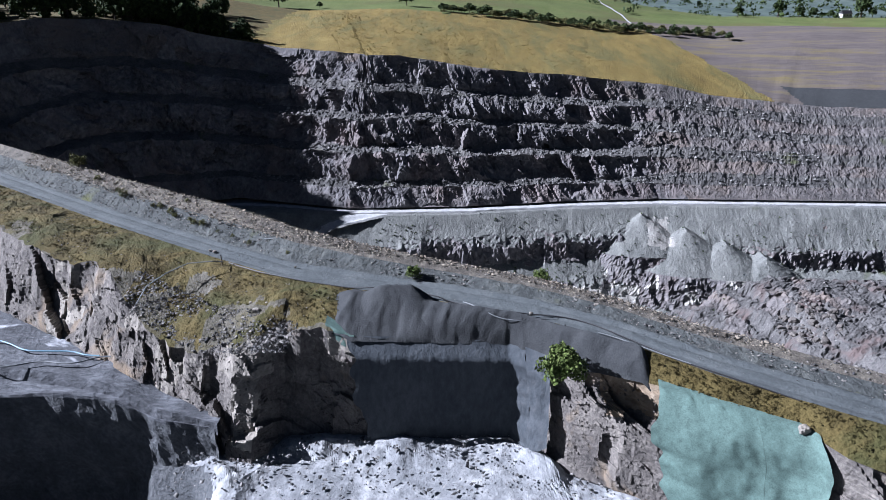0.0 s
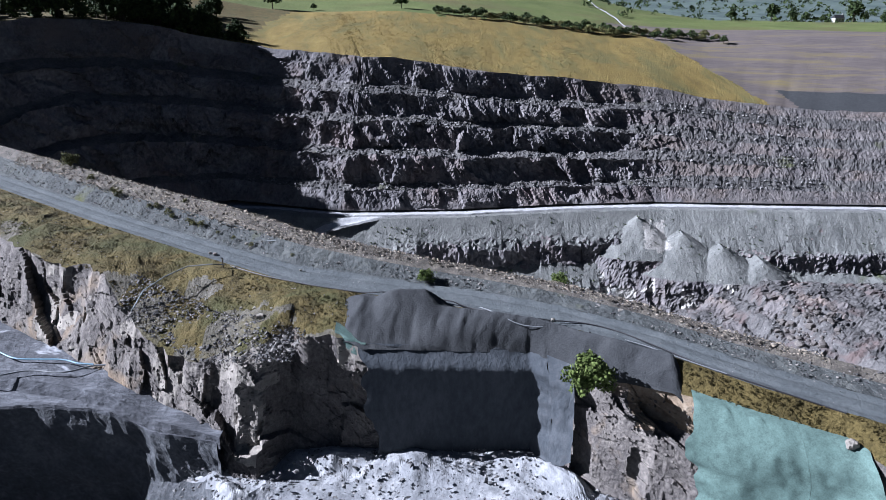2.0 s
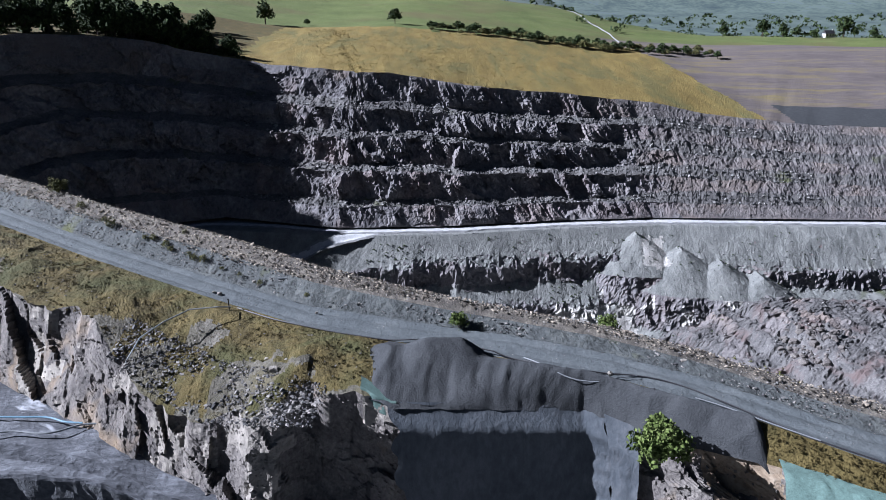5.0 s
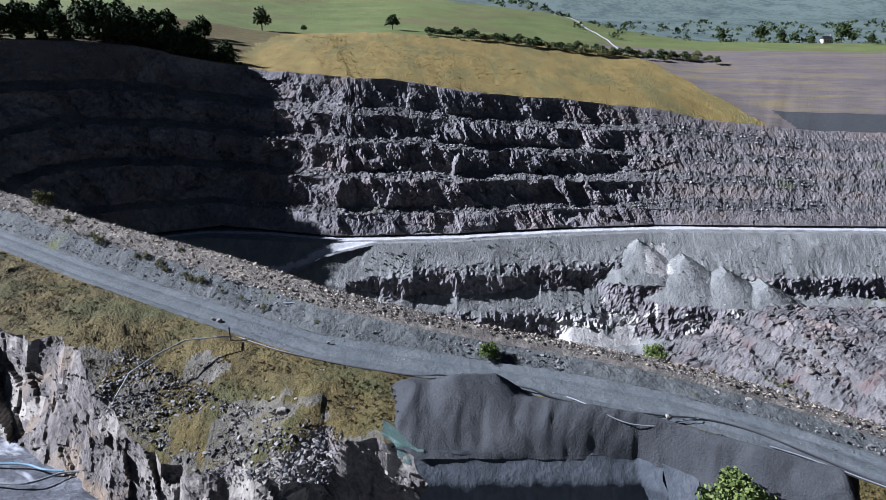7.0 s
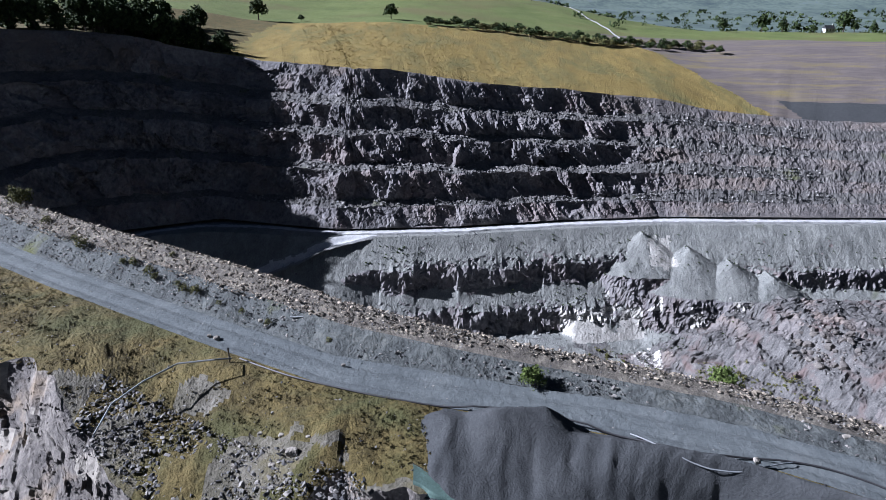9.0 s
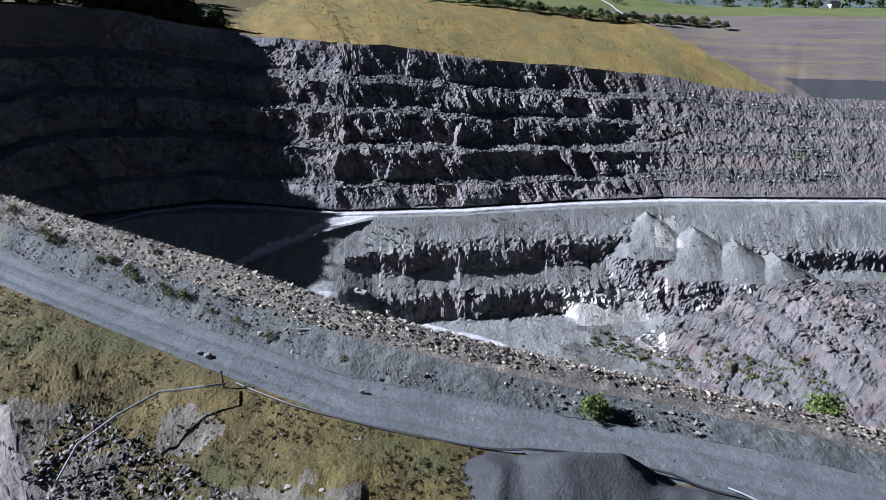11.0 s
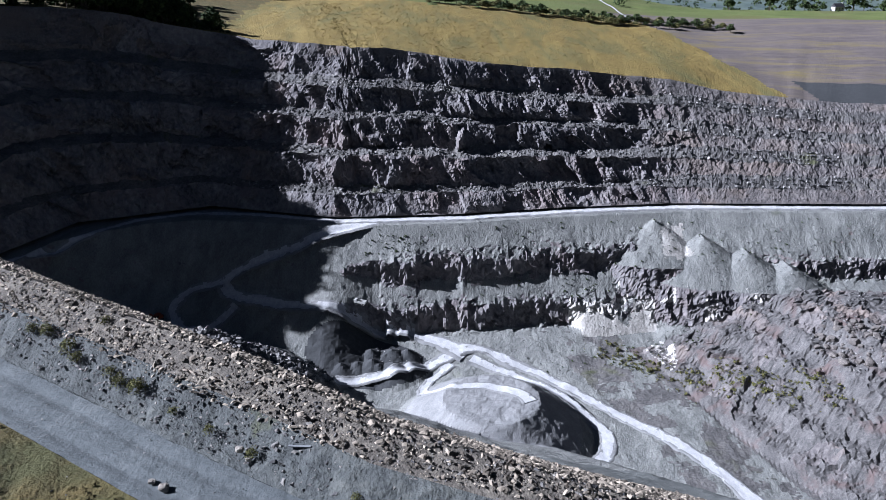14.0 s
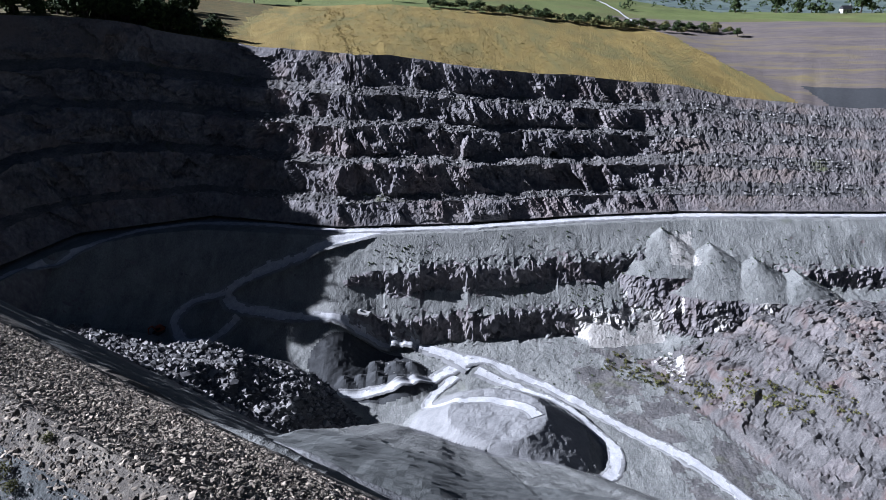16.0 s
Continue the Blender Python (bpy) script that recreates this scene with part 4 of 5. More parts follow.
M_GREYNET = mat("grey_rock_netting", [(0.06, 0.073, 0.09), (0.1, 0.115, 0.133), (0.16, 0.172, 0.19)], 0.16, bump=0.35, fine=12, stretch=(1, 1, 0.5))


def drape(name, x0, x1, over, length, material, push, seed, sag=0.25, crease=1.0, **tags):
    """Netting hung over the cliff edge: follows the face with folds and a ragged hem."""
    xs = np.arange(x0, x1, 0.14)
    v = np.linspace(0, 1, 60)[None]
    k, kz, d1, z1 = (line(t, xs)[:, None] for t in (CLIFF_D, CLIFF_Z, FOOT_D, FOOT_Z))
    hem = length * (1 - 0.18 * np.abs(fbm(xs * 0.8, 0, 0, 3, seed)))[:, None]
    g = v * (over + hem) - over
    h = np.clip(g / 8.0, 0, 1)
    y = track_y(xs)[:, None] - np.where(g < 0, k + g, k + (d1 - k) * h) - push * smooth(-over, 1.2 - min(over, 0), g)
    z = np.where(g < 0, kz + 0.12 - g * 0.12, kz + (z1 - kz) * h) + 0.12
    fold = crease * (0.3 * fbm(xs[:, None] * 0.45, g * 0.22, 0, 3, seed + 1) + 0.12 * fbm(xs[:, None] * 1.6, g * 0.8, 0, 3, seed + 2))
    side = 1.5 * fbm(g * 0.45, 0, 0, 3, seed + 4) * np.exp(-(xs[:, None] - x0) / 1.5) + 1.0 * fbm(g * 0.45, 3, 0, 3, seed + 5) * np.exp(-(x1 - xs[:, None]) / 1.5)
    P = np.stack([xs[:, None] + side * min(1, (x1 - x0) / 6) + sag * fbm(xs[:, None] * 0.3, g * 0.4, 2, 2, seed + 3), y - fold * smooth(0, 1, g + 0.6), z + 0.1 * fold], -1)
    root = tagged(new(name), **tags)
    count = max(1, round((x1 - x0) / 2.3))
    cuts = np.linspace(0, len(xs) - 1, count + 1).astype(int)
    for a, b in zip(cuts[:-1], cuts[1:]):
        Q = P[a:b + 1] - np.array([0, 0.03, 0]) * (1 if a % 2 else 0)
        sheet("net_panel", Q, material).parent = root
    rope = P[:, 1] + np.array([0, 0.02, 0.05])
    solid("top_rope", *tube([tuple(q) for q in rope[::3]], 0.014, 5), M_IRON, root)
    return root


drape("green_net", 11.9, 19.0, 0.8, 9.0, M_NET, 1.5, 141, crease=1.1, label="torn green netting draped over the cliff face", category="netting")
drape("green_net", -9.4, -7.4, 0.9, 0.9, M_NET, 0.2, 151, crease=1.6, label="small rag of pale green netting on the cliff edge", category="netting")
drape("rock_net", -7.2, 4.4, 0.12, 9.5, M_GREYNET, 0.9, 161, sag=0.1, crease=0.45, label="dark grey rockfall netting hung flat on the sheer face", category="netting")
drape("rock_net", 4.3, 5.6, 0.3, 7.4, M_GREYNET, 1.3, 171, sag=0.2, label="hanging grey mesh strip bunched at its foot", category="netting")


def spread(n, x0, x1, d0, d1, z_of, lo, hi, power=2.2):
    x = rng.uniform(x0, x1, n)
    y = track_y(x) + rng.uniform(d0, d1, n)
    s = lo + (hi - lo) * rng.random(n) ** (power * 2)
    return np.stack([x, y, z_of(x, y) + 0.25 * s], -1), s


P, s = spread(12000, -60, 34, 1.6, 4.6, near_z, 0.02, 0.13)
stones("gravel_stones", P, s, M_STONE, rng, label="loose grey stones on the gravel bank", category="stones", kind="stuff")
P, s = spread(70000, -50, 20, 3.2, 22.0, lambda x, y: near_z(x, y) + 0.1, 0.04, 0.17)
stones("scree_stones", P, s, M_BROWNSTONE, rng, 0.4, label="brown slaty stone chips on the ridge crest", category="stones", kind="stuff")
P, s = spread(1500, -48, -9, -9, -2.0, near_z, 0.02, 0.11, 3)
stones("verge_stones", P, s, M_STONE, rng, label="pale stones scattered in the turf", category="stones", kind="stuff")
P, s = spread(900, -60, 30, -1.5, 1.5, near_z, 0.02, 0.07)
stones("track_stones", P, s, M_STONE, rng, label="small stones on the track", category="stones", kind="stuff")


cp = cliff_points[:, 6:80].reshape(-1, 3)
cp = cp[((cp[:, 0] > -40) & (cp[:, 0] < -9)) | ((cp[:, 0] > 5.6) & (cp[:, 0] < 11.8))]
cp = cp[rng.permutation(len(cp))[:2200]]
stones("cliff_rubble", cp + [0, 0.02, 0], 0.03 + 0.14 * rng.random(len(cp)) ** 3, M_CLIFF, rng, 0.8, label="loose broken rock lodged on the cliff face", category="stones", kind="stuff")


# ---- the pit: broken rock, plants and machines ----
def pit_stones(name, n, x0, x1, y0, y1, lo, hi, material, keep=None, **tags):
    x, y = rng.uniform(x0, x1, n), rng.uniform(y0, y1, n)
    if keep is not None:
        m = keep(x, y)
        x, y = x[m], y[m]
    s = lo + (hi - lo) * rng.random(len(x)) ** 4
    return stones(name, np.stack([x, y, pit_z(x, y) + 0.2 * s], -1), s, material, rng, 0.7, kind="stuff", category="stones", **tags)


pit_stones("rubble", 12000, -165, -38, 212, 285, 0.3, 2.0, M_TALUSSTONE, lambda x, y: np.hypot((x + 104) * 0.5, y - 248) < 32, label="grey blasted rubble heaped in the shaded corner of the pit")
pit_stones("talus_blocks", 5000, -40, 270, 285, 348, 0.12, 0.6, M_TALUSSTONE, label="fallen grey blocks on the terraces below the haul road")
pit_stones("boulder_chips", 700, 132, 170, 248, 284, 0.2, 0.8, M_TALUSSTONE, lambda x, y: np.hypot(x - 150, (y - 265) * 0.8) < 14, label="broken chips between dark angular boulders")
S_grid, V_grid = np.linspace(360, 690, 1400), np.array([1.1, 1.4, 1.7, 2.0, 3.1, 3.4, 3.7, 4.0, 5.1, 5.4, 5.7, 6.0, 7.1, 7.4, 7.7, 8.0])
G = wall_surface(S_grid, V_grid).reshape(-1, 3)
G = G[rng.permutation(len(G))[:7000]] + rng.normal(0, 0.25, (7000, 3)) * [1, 1, 0.2]
stones("ledge_rubble", G, 0.25 + 1.1 * rng.random(7000) ** 4, M_TALUSSTONE, rng, 0.7, label="loose rubble lying along the bench ledges", category="stones", kind="stuff")


def tufts(name, xyz, r, material, seed, per=26, **tags):
    g = np.random.default_rng(seed)
    pieces_v, pieces_f, o = [], [], 0
    for p, q in zip(xyz, r):
        V, F = leaves(per, (q, q, q * 0.8), g, 0.28 * q, 0.3, 0.5, 1)
        pieces_v.append(V + p + np.array([0, 0, 0.4 * q]))
        pieces_f.append(F + o)
        o += len(V)
    return mesh_object(name, np.concatenate(pieces_v), np.concatenate(pieces_f), material, flat=True, kind="stuff", category="scrub", **tags)


x = np.concatenate([rng.uniform(100, 240, 70), rng.normal(-30, 8, 40), rng.normal(60, 16, 40), rng.normal(80, 20, 60), rng.uniform(0, 100, 26)])
y = road_edge(x) - np.concatenate([rng.uniform(3, 26, 70), rng.uniform(4, 12, 40), rng.uniform(18, 30, 40), rng.uniform(50, 66, 60), rng.uniform(2, 8, 26)])
gx_ = rng.uniform(0, 1, 420)
strip = np.stack([62 + 74 * gx_ + rng.normal(0, 3, 420), 300 - 52 * gx_ + rng.normal(0, 5, 420)], -1)
tufts("slope_greenery", np.stack([strip[:, 0], strip[:, 1], pit_z(strip[:, 0], strip[:, 1])], -1), rng.uniform(0.2, 0.9, 420) * np.where(rng.random(420) < 0.3, 1.5, 0.8), M_SHRUB, 6, 26, label="yellow-green scrub along the foot of the rocky slope")
tufts("pit_scrub", np.stack([x, y, pit_z(x, y)], -1), rng.uniform(0.2, 0.65, len(x)), M_TREE, 5, 40, label="dark green scrub dotted over the talus slopes")


# ---- machines in the pit ----
M_ORANGE = plain("orange_paint", (0.42, 0.09, 0.03), 0.5)
M_GLASS = plain("dark_glass", (0.02, 0.025, 0.03), 0.08)
M_WHITE = plain("white_paint", (0.7, 0.7, 0.68), 0.4, vary=0.1)


def excavator(x, y, turn):
    """Tracked excavator with its arm reaching over the rubble."""
    root = new("excavator")
    root.matrix_world = pose(x * U, y * U, float(pit_z(x, y)) * U + 0.4, 0, 0, turn)
    for side in (-1.35, 1.35):
        track = solid("track", *tube([(side, -2.3, 0.55), (side, -1.9, 0.2), (side, 1.9, 0.2), (side, 2.3, 0.55), (side, 1.9, 0.95), (side, -1.9, 0.95), (side, -2.3, 0.55)], 0.32, 6), M_IRON, root)
        for k in range(5):
            solid("roller", *disc_wheel(side, -1.6 + 0.8 * k, 0.55, 0.3, 0.7, 10), M_IRON, track)
    solid("undercarriage", *box(-1.1, 1.1, -1.0, 1.0, 0.5, 1.1, 0.1), M_IRON, root)
    solid("body", *join(box(-1.6, 1.6, -2.4, 1.0, 1.15, 2.5, 0.15), box(-0.2, 1.6, -2.4, 0.2, 2.5, 3.0, 0.12)), M_ORANGE, root)
    solid("counterweight", *box(-1.5, 1.5, -2.9, -2.35, 1.2, 2.4, 0.2), M_IRON, root)
    cab = solid("cab", *box(-1.6, -0.5, -0.3, 1.5, 1.3, 3.6, 0.12), M_ORANGE, root)
    solid("window", *box(-1.63, -0.47, 0.0, 1.53, 2.3, 3.35, 0.05), M_GLASS, cab)
    solid("boom", *tube([(0.2, 0.8, 1.9), (0.2, 2.6, 4.6), (0.2, 4.6, 4.4)], [0.38, 0.42, 0.28], 6), M_ORANGE, root)
    solid("stick", *tube([(0.2, 4.5, 4.5), (0.2, 4.9, 2.6), (0.2, 4.6, 1.5)], [0.26, 0.24, 0.18], 6), M_ORANGE, root)
    solid("bucket", *join(box(-0.5, 0.9, 4.1, 5.0, 0.5, 1.6, 0.2)), M_IRON, root)
    solid("ram", *tube([(0.2, 1.6, 1.7), (0.2, 2.8, 3.9)], [0.12, 0.09], 6), M_IRON, root)
    return tagged(root, "orange tracked excavator working in the shaded rubble", "excavator")


def lorry(x, y, turn):
    """Pale tipper lorry."""
    root = new("lorry")
    root.matrix_world = pose(x * U, y * U, float(pit_z(x, y)) * U + 0.6, 0, 0, turn)
    solid("chassis", *box(-0.9, 0.9, -2.8, 2.8, 0.6, 0.85, 0.05), M_IRON, root)
    cab = solid("cab", *box(-1.0, 1.0, 1.5, 2.9, 0.7, 2.5, 0.15), M_WHITE, root)
    solid("windscreen", *box(-0.85, 0.85, 2.75, 2.93, 1.6, 2.3, 0.04), M_GLASS, cab)
    solid("tipper_body", *join(box(-1.1, 1.1, -2.8, 1.3, 0.9, 1.05), box(-1.1, -0.98, -2.8, 1.3, 1.0, 2.0), box(0.98, 1.1, -2.8, 1.3, 1.0, 2.0), box(-1.1, 1.1, 1.2, 1.35, 1.0, 2.2), box(-1.1, 1.1, -2.85, -2.7, 1.0, 1.9)), M_WHITE, root)
    for wy_ in (-2.0, -1.0, 2.1):
        for side in (-0.9, 0.9):
            w = solid("wheel", *disc_wheel(side, wy_, 0.45, 0.5, 0.36), M_IRON, root)
            solid("hub", *disc_wheel(side, wy_, 0.45, 0.22, 0.4, 10), M_WHITE, w)
    return tagged(root, "pale tipper lorry parked beside the pit road", "lorry")


excavator(-137, 303.5, 150)
lorry(-47.0, 311.5, 70)

# ---- posts, pipes and cables on the ridge ----
M_PIPE = plain("black_pipe", (0.045, 0.045, 0.05), 0.5)
M_HOSE = plain("pale_hose", (0.3, 0.32, 0.34), 0.5)
M_BLUE = plain("blue_hose", (0.25, 0.45, 0.6), 0.5)
M_WOOD = plain("weathered_wood", (0.16, 0.13, 0.1), 0.9)


def laid_pipe(name, pts, r, material, label, height=near_z, lift=0.1, sway=0.12):
    P = np.array(pts, float)
    L = np.concatenate([[0], np.cumsum(np.hypot(*np.diff(P, axis=0).T))])
    t = np.arange(0, L[-1], 0.35)
    x, y = np.interp(t, L, P[:, 0]), np.interp(t, L, P[:, 1])
    k = np.ones(7) / 7
    x, y = np.convolve(np.pad(x, 3, mode="edge"), k, "valid"), np.convolve(np.pad(y, 3, mode="edge"), k, "valid")
    y = y + sway * fbm(t * 0.3, 0, 0, 2, int(len(t)))
    z = np.convolve(np.pad(height(x, y), 4, mode="edge"), np.ones(9) / 9, "valid") + lift
    return solid(name, *tube(list(zip(x, y, z)), r, 6), material, label=label, category="pipe")


edge_pipe = [(-19.2, 50.2), (-15.5, 48.1), (-11.5, 46.5), (-7.9, 45.5), (-4.5, 45.1), (-2.9, 44.4), (-1.2, 43.7), (0.6, 42.8), (1.7, 42.0), (4.6, 42.0), (6.6, 41.8), (8.3, 40.9), (9.1, 40.2), (10.8, 38.6), (13, 36.5), (19, 32.5)]
laid_pipe("water_pipe", edge_pipe, 0.045, M_PIPE, "black water pipe lying along the track edge", height=fan_z, lift=0.06, sway=0.05)
laid_pipe("slack_hose", [(-0.3, 43.7), (0.7, 42.5), (1.7, 41.8), (3.4, 41.1), (5.1, 41.3), (6.5, 41.8)], 0.032, M_HOSE, "pale slack hose looping over dark gravel", height=fan_z, lift=0.12, sway=0.02)
laid_pipe("slack_hose", [(8.4, 39.7), (10.2, 38.6), (12.4, 37.0), (14, 35.8)], 0.032, M_HOSE, "pale hose beside the gravel track", height=fan_z, lift=0.1)
laid_pipe("steel_pipe", [(-17.2, 53.4), (-16.4, 53.3), (-15.5, 53.1)], 0.04, M_HOSE, "short pale pipe lying on the scree", sway=0.0)
CABLE = [(-19.2, 49.6, -22.1), (-19.8, 48.8, -21.7), (-21.6, 48.6, -21.8), (-23.0, 47.6, -22.2), (-24.2, 46.6, -22.8), (-25.1, 45.7, -24.3), (-26.1, 45.0, -26.3), (-26.6, 44.5, -27.3)]
solid("cable", *tube(CABLE, 0.045, 6), M_HOSE, label="pale cable running from a post over the cliff edge", category="cable")
for pts, m, lab in (([(-60, 47), (-50, 46.0), (-44, 46.6), (-40, 45.2), (-36, 45.9), (-33, 44.4), (-30, 44.9), (-28, 43.8), (-27, 44.2)], M_BLUE, "pale blue hose lying on the rock terrace"),
                    ([(-45, 43), (-40, 44.2), (-37, 43.0), (-34, 41.9), (-31.5, 43.2), (-29, 42.4), (-27, 43.9), (-25, 43.4)], M_HOSE, "loose grey hose lying on the rock terrace")):
    laid_pipe("terrace_hose", pts, 0.06, m, lab, height=lambda x, y: -27.55 - 0.9 * smooth(-26, -20, x), lift=0.15, sway=0.4)


def post(x, y, h):
    root = new("marker_post")
    root.location = (x * U, y * U, float(near_z(x, y)) * U)
    solid("shaft", *tube([(0, 0, -0.3), (0.01, 0, h * 0.5), (0, 0.01, h)], [0.05, 0.045, 0.04], 7), M_WOOD, root)
    solid("cap", *tube([(0, 0.01, h - 0.06), (0, 0.01, h + 0.02)], [0.055, 0.05], 7), M_IRON, root)
    return tagged(root, "thin weathered marker post at the track edge", "post", "marker posts")


for x, d, h in ((-19.4, -2.2, 0.95), (-3.2, -1.9, 0.7), (6.6, -2.0, 0.6)):
    post(x, float(track_y(x)) + d, h)


def boulder(name, x, y, z, size, seed, material, label, category="boulder"):
    """One angular rock with chipped faces."""
    bm = bmesh.new()
    bmesh.ops.create_icosphere(bm, subdivisions=3, radius=1)
    co = np.array([v.co for v in bm.verts])
    k = 1 + 0.22 * crag(co[:, 0] * 1.3 + co[:, 2], co[:, 1] * 1.3 - co[:, 2], seed) + 0.08 * fbm(co[:, 0] * 3, co[:, 1] * 3, co[:, 2] * 3, 2, seed)
    co = np.clip(co * k[:, None], -0.82, 0.82) * np.array(size) + [x, y, z]
    F = [[v.index for v in f.verts] for f in bm.faces]
    bm.free()
    return solid(name, co, F, material, label=label, category=category)


boulder("boulder", 4.5, 41.4, float(near_z(4.5, 41.4)) + 0.55, (0.16, 0.14, 0.13), 11, M_PALEROCK, "small white stone on dark gravel")
boulder("boulder", 18.6, 31.6, -23.9, (0.35, 0.3, 0.28), 13, M_PALEROCK, "pale boulder on the turf at the cliff edge")
for i, (x, y, r) in enumerate(((-14.9, 43.3, 0.3), (-15.6, 44.4, 0.16), (-15.7, 42.9, 0.2), (-16.7, 44.9, 0.13), (-14.3, 44.0, 0.12), (-17.6, 43.6, 0.18))):
    boulder("boulder", x, y, float(near_z(x, y)) + 0.25 * r, (r, 0.75 * r, 0.6 * r), 30 + i, M_PALEROCK, "pale angular boulder lying in the stony turf")
for i, (x, y, r) in enumerate(((-20.8, 52.2, 0.2), (-21.3, 52.5, 0.14), (-18.7, 53.7, 0.17), (-18.3, 53.3, 0.12), (-44.6, 71.1, 0.25), (-13.4, 49.4, 0.13), (9.2, 43.2, 0.2))):
    boulder("boulder", x, y, float(near_z(x, y)) + 0.25 * r, (r, 0.8 * r, 0.65 * r), 40 + i, M_PALEROCK, "pale stone block on the gravel bank")
models = [boulder("boulder", 0, 0, 0, (1.0, 0.8, 0.7), 60 + i, M_CLIFF, "dark angular boulder in a pile on the pit slope") for i in range(4)]
g = np.random.default_rng(77)
for i in range(90):
    a, q = g.uniform(0, 6.283), 12 * g.random() ** 0.6
    x, y = 150 + q * math.cos(a), 265 + 1.15 * q * math.sin(a)
    r = 0.7 + 1.5 * g.random() ** 3
    ob = copy_thing(models[i % 4], pose(x * U, y * U, (float(pit_z(x, y)) + 0.3 * r) * U, g.uniform(-25, 25), g.uniform(-25, 25), g.uniform(0, 360)))
    ob.scale = (r, r * g.uniform(0.8, 1.2), r)
    tagged(ob, "dark angular boulder in a pile on the pit slope", "boulder", "boulder pile")
for ob in models:
    bpy.data.objects.remove(ob)
P, s = spread(4200, -26, -11.5, -10.4, -6.2, lambda x, y: near_z(x, y) + 0.06, 0.03, 0.19, 2.2)
stones("verge_rubble", P, s, M_STONE, rng, label="pale broken stones above the cliff edge", category="stones", kind="stuff")
x, y = rng.uniform(-19, 12, 2600), 0
y = track_y(x) - line(FOOT_D, x) + 0.5 - rng.random(2600) ** 2 * 7
stones("floor_stones", np.stack([x, y, -31.0 + 0.4 * np.exp(-((track_y(x) - line(FOOT_D, x) - y - 2) / 1.5) ** 2)], -1), 0.03 + 0.18 * rng.random(2600) ** 5, M_TALUSSTONE, rng, label="broken stone along the foot of the near cliff", category="stones", kind="stuff")
gx_, gd_ = rng.uniform(-60, -8.6, 2600), rng.random(2600)
gy_ = track_y(gx_) - 1.6 - gd_ * (line(CLIFF_D, gx_) - 1.8)
tufts("grass_tufts", np.stack([gx_, gy_, near_z(gx_, gy_) - 0.05], -1), rng.uniform(0.05, 0.14, 2600), M_TURF, 8, 14, label="tussocks of yellowed grass on the verge")
gx_ = rng.uniform(11.5, 30, 700)
gy_ = track_y(gx_) - 1.6 - rng.random(700) * (line(CLIFF_D, gx_) - 1.6)
tufts("grass_tufts", np.stack([gx_, gy_, near_z(gx_, gy_) - 0.05], -1), rng.uniform(0.05, 0.14, 700), M_TURF, 9, 14, label="tussocks of yellowed grass beside the netting")

# ---- trees and buildings on the land beyond ----
kinds = [tree("tree", 11, 4.6, 1), tree("tree", 13, 5.4, 2), tree("tree", 9, 4.8, 3)]
low = [tree("hedge_tree", 5.0, 3.4, 4, M_TREE, 300), tree("hedge_tree", 4.0, 3.2, 5, M_SHRUB, 300)]


def plant(model, x, y, scale, turn, label, category, group):
    z = float(land_z(x, y)[0])
    ob = copy_thing(model, pose(x * U, y * U, z * U, 0, 0, turn))
    ob.scale = (scale, scale, scale)
    return tagged(ob, label, category, group)


for i in range(200):
    s_ = rng.uniform(236, 354)
    k = int(np.argmin(np.abs(gs - s_)))
    r_ = rng.uniform(4, 120) if i < 150 else rng.uniform(3, 16)
    plant(kinds[i % 3], float(g0[k, 0] + gnx[k] * r_), float(g0[k, 1] + gny[k] * r_), rng.uniform(0.9, 1.6), rng.uniform(0, 360), "dark broadleaf tree in the wood above the quarry rim", "tree", "wood above the rim")
for i in range(84):
    x = -20 + 225 * (i + rng.random()) / 84
    plant(low[i % 2], x, 580 + 7 * rng.normal() - 0.03 * x, rng.uniform(0.7, 1.6), rng.uniform(0, 360), "low scrubby hedge tree along the field edge", "tree", "hedge line")
for x, y, sc, k in ((-152, 588, 1.35, 1), (-48, 600, 1.3, 2), (-120, 596, 0.6, 2), (300, 800, 1.3, 0), (348, 810, 1.4, 1), (366, 800, 1.3, 0), (384, 806, 1.2, 2), (433, 800, 1.7, 1), (452, 812, 1.0, 0), (398, 796, 0.9, 2), (478, 820, 1.1, 0), (500, 820, 1.0, 1), (206, 560, 0.7, 2)):
    plant(kinds[k], x, y, sc, rng.uniform(0, 360), "round-crowned field tree beyond the quarry", "tree", "field trees")
for ob in kinds + low:
    for o in (*ob.children, ob):
        bpy.data.objects.remove(o)
ux = rng.uniform(238, 358, 420)
uk = np.array([int(np.argmin(np.abs(gs - q))) for q in ux])
ur = rng.uniform(2, 70, 420)
uxy = np.stack([g0[uk, 0] + gnx[uk] * ur, g0[uk, 1] + gny[uk] * ur], -1)
tufts("wood_undergrowth", np.stack([uxy[:, 0], uxy[:, 1], land_z(uxy[:, 0], uxy[:, 1])], -1), rng.uniform(1.2, 3.6, 420), M_TREE, 14, 30, label="dark undergrowth below the trees on the rim")
fs, fr_ = rng.uniform(395, 640, 5200), rng.uniform(1, 160, 5200)
fk = np.array([int(np.argmin(np.abs(gs - q))) for q in fs])
fxy = np.stack([g0[fk, 0] + gnx[fk] * fr_, g0[fk, 1] + gny[fk] * fr_], -1) + rng.normal(0, 0.8, (5200, 2))
ok = fxy[:, 0] < 186 - 0.25 * fr_
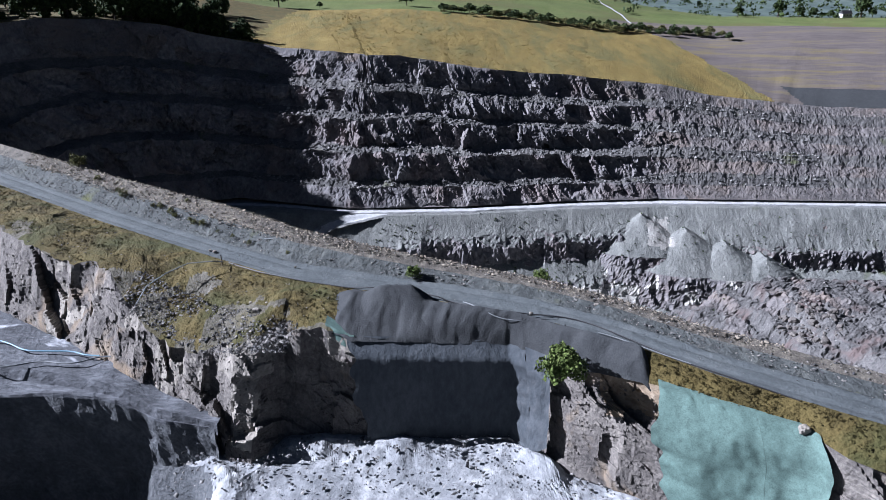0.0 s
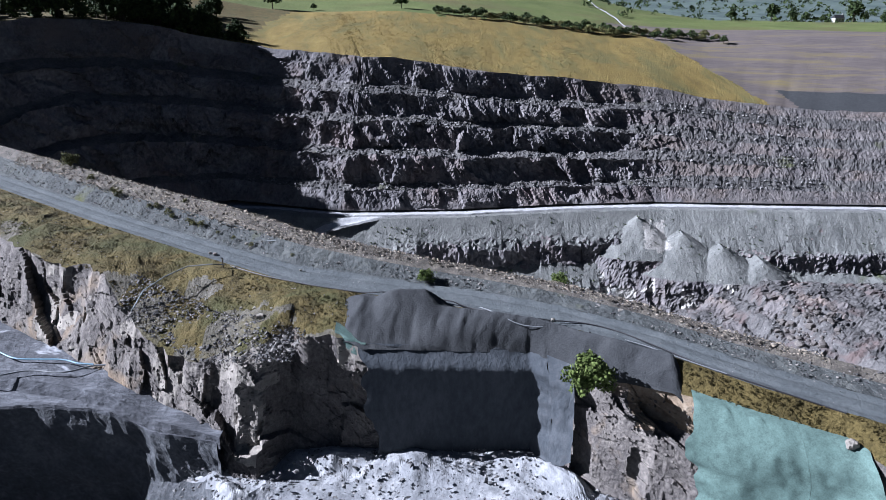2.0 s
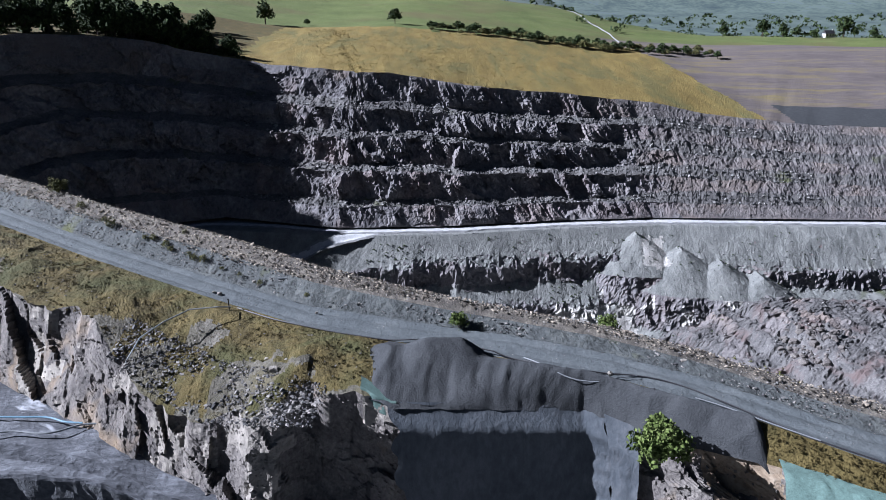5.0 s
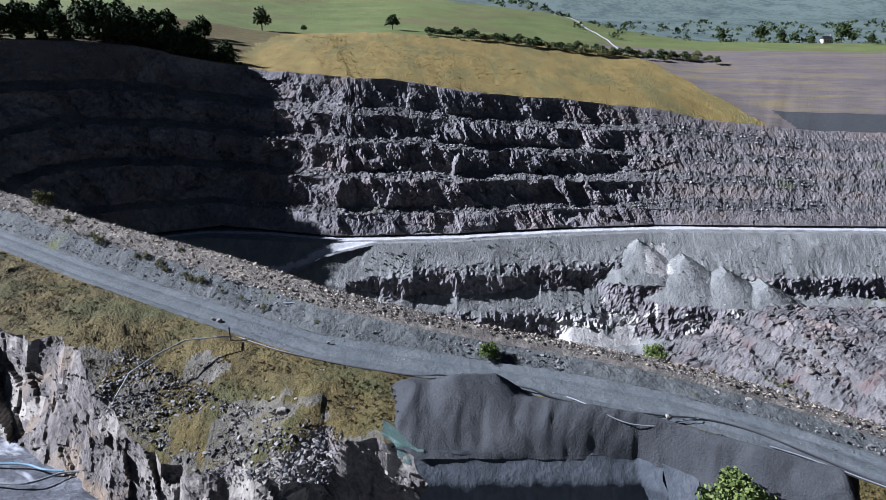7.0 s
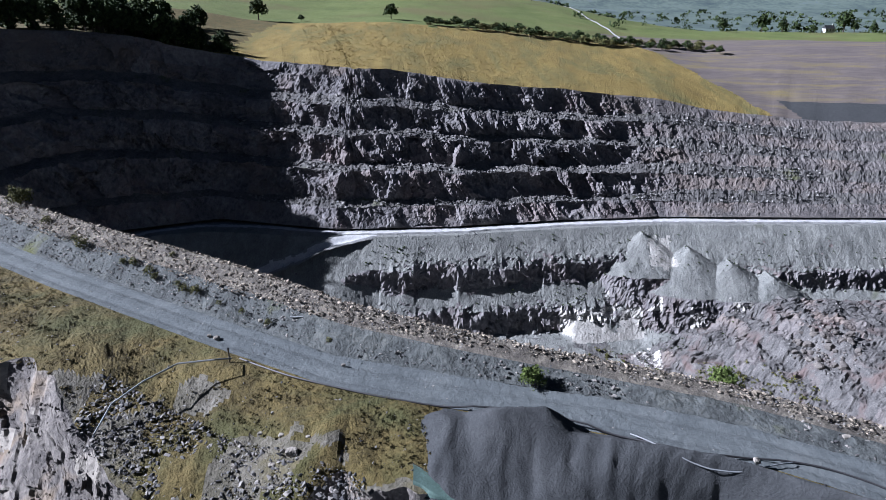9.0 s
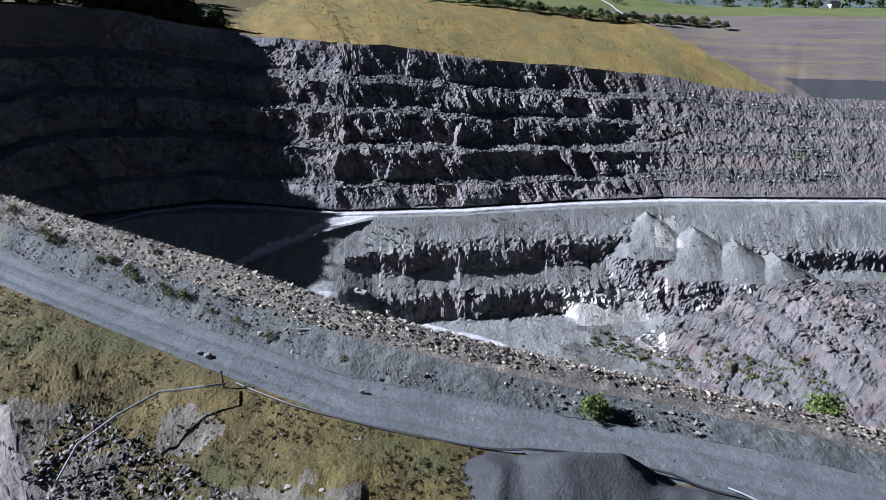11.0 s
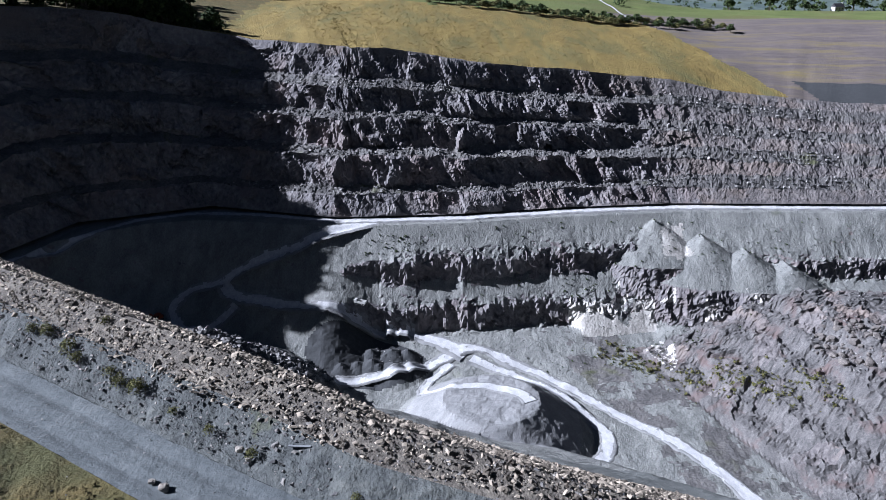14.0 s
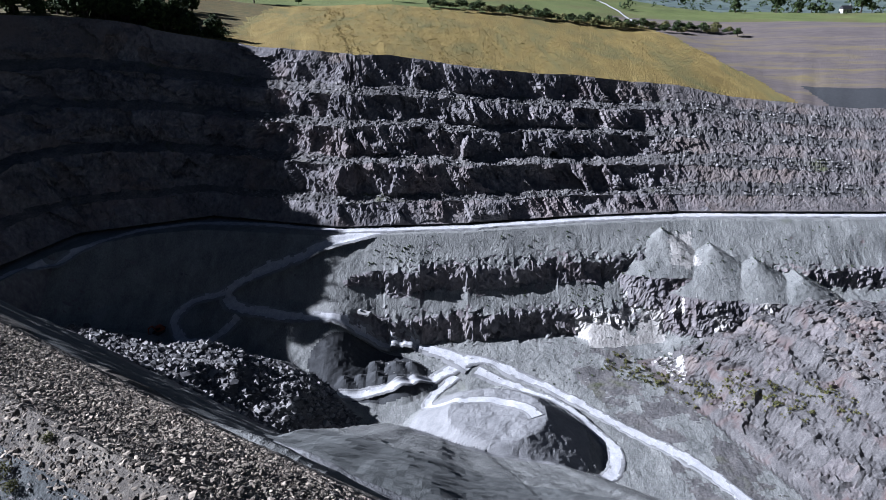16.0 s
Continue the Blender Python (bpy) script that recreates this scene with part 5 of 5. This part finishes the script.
tufts("field_grass", np.stack([fxy[ok, 0], fxy[ok, 1], land_z(fxy[ok, 0], fxy[ok, 1]) - 0.1], -1), rng.uniform(0.25, 0.7, int(ok.sum())), M_FIELD, 15, 8, label="tussocks of golden grass on the field above the rim")
n = 700
fx_, fy_ = rng.uniform(80, 1500, n), rng.uniform(700, 2300, n)
keep = fx_ < fy_ * 0.75
fx_, fy_ = fx_[keep], fy_[keep]
tufts("valley_hedges", np.stack([fx_, fy_, land_z(fx_, fy_)], -1), rng.uniform(2.5, 8, len(fx_)) * (0.5 + fy_ / 2300), M_TREE, 12, 14, label="hedges and copses across the hazy valley")


def cottage(x, y, turn, w, d, h, label):
    root = new("cottage")
    root.matrix_world = pose(x * U, y * U, float(land_z(x, y)[0]) * U, 0, 0, turn)
    wall = solid("wall", *box(-w, w, -d, d, -0.5, h), M_WHITE, root)
    V = [(-w - 0.2, -d - 0.3, h - 0.1), (w + 0.2, -d - 0.3, h - 0.1), (w + 0.2, d + 0.3, h - 0.1), (-w - 0.2, d + 0.3, h - 0.1), (-w - 0.2, 0, h * 1.7), (w + 0.2, 0, h * 1.7)]
    roof = solid("roof", V, [[0, 1, 5, 4], [2, 3, 4, 5], [0, 4, 3], [1, 2, 5], [3, 2, 1, 0]], M_IRON, root)
    solid("chimney", *box(w * 0.7, w * 0.9, -0.4, 0.4, h * 1.4, h * 2.0), M_WHITE, roof)
    for k in (-0.6, 0, 0.6):
        win = solid("window", *box(k * w - 0.5, k * w + 0.5, -d - 0.06, -d + 0.1, h * 0.45, h * 0.8), M_GLASS, wall)
    return tagged(root, label, "house")


cottage(412, 792, 10, 5.5, 3.2, 4.6, "white farm cottage with a dark roof among trees")
cottage(490, 792, -15, 6.5, 3.2, 3.4, "low pale farm building with a dark roof")
ribbon("farm_track", [(146, 620), (152, 700), (150, 800), (160, 950), (168, 1150)], 1.3, M_DUST, lambda x, y: land_z(np.ravel(x), np.ravel(y)).reshape(np.shape(x)), lift=0.4, label="pale stone track climbing the green hillside")
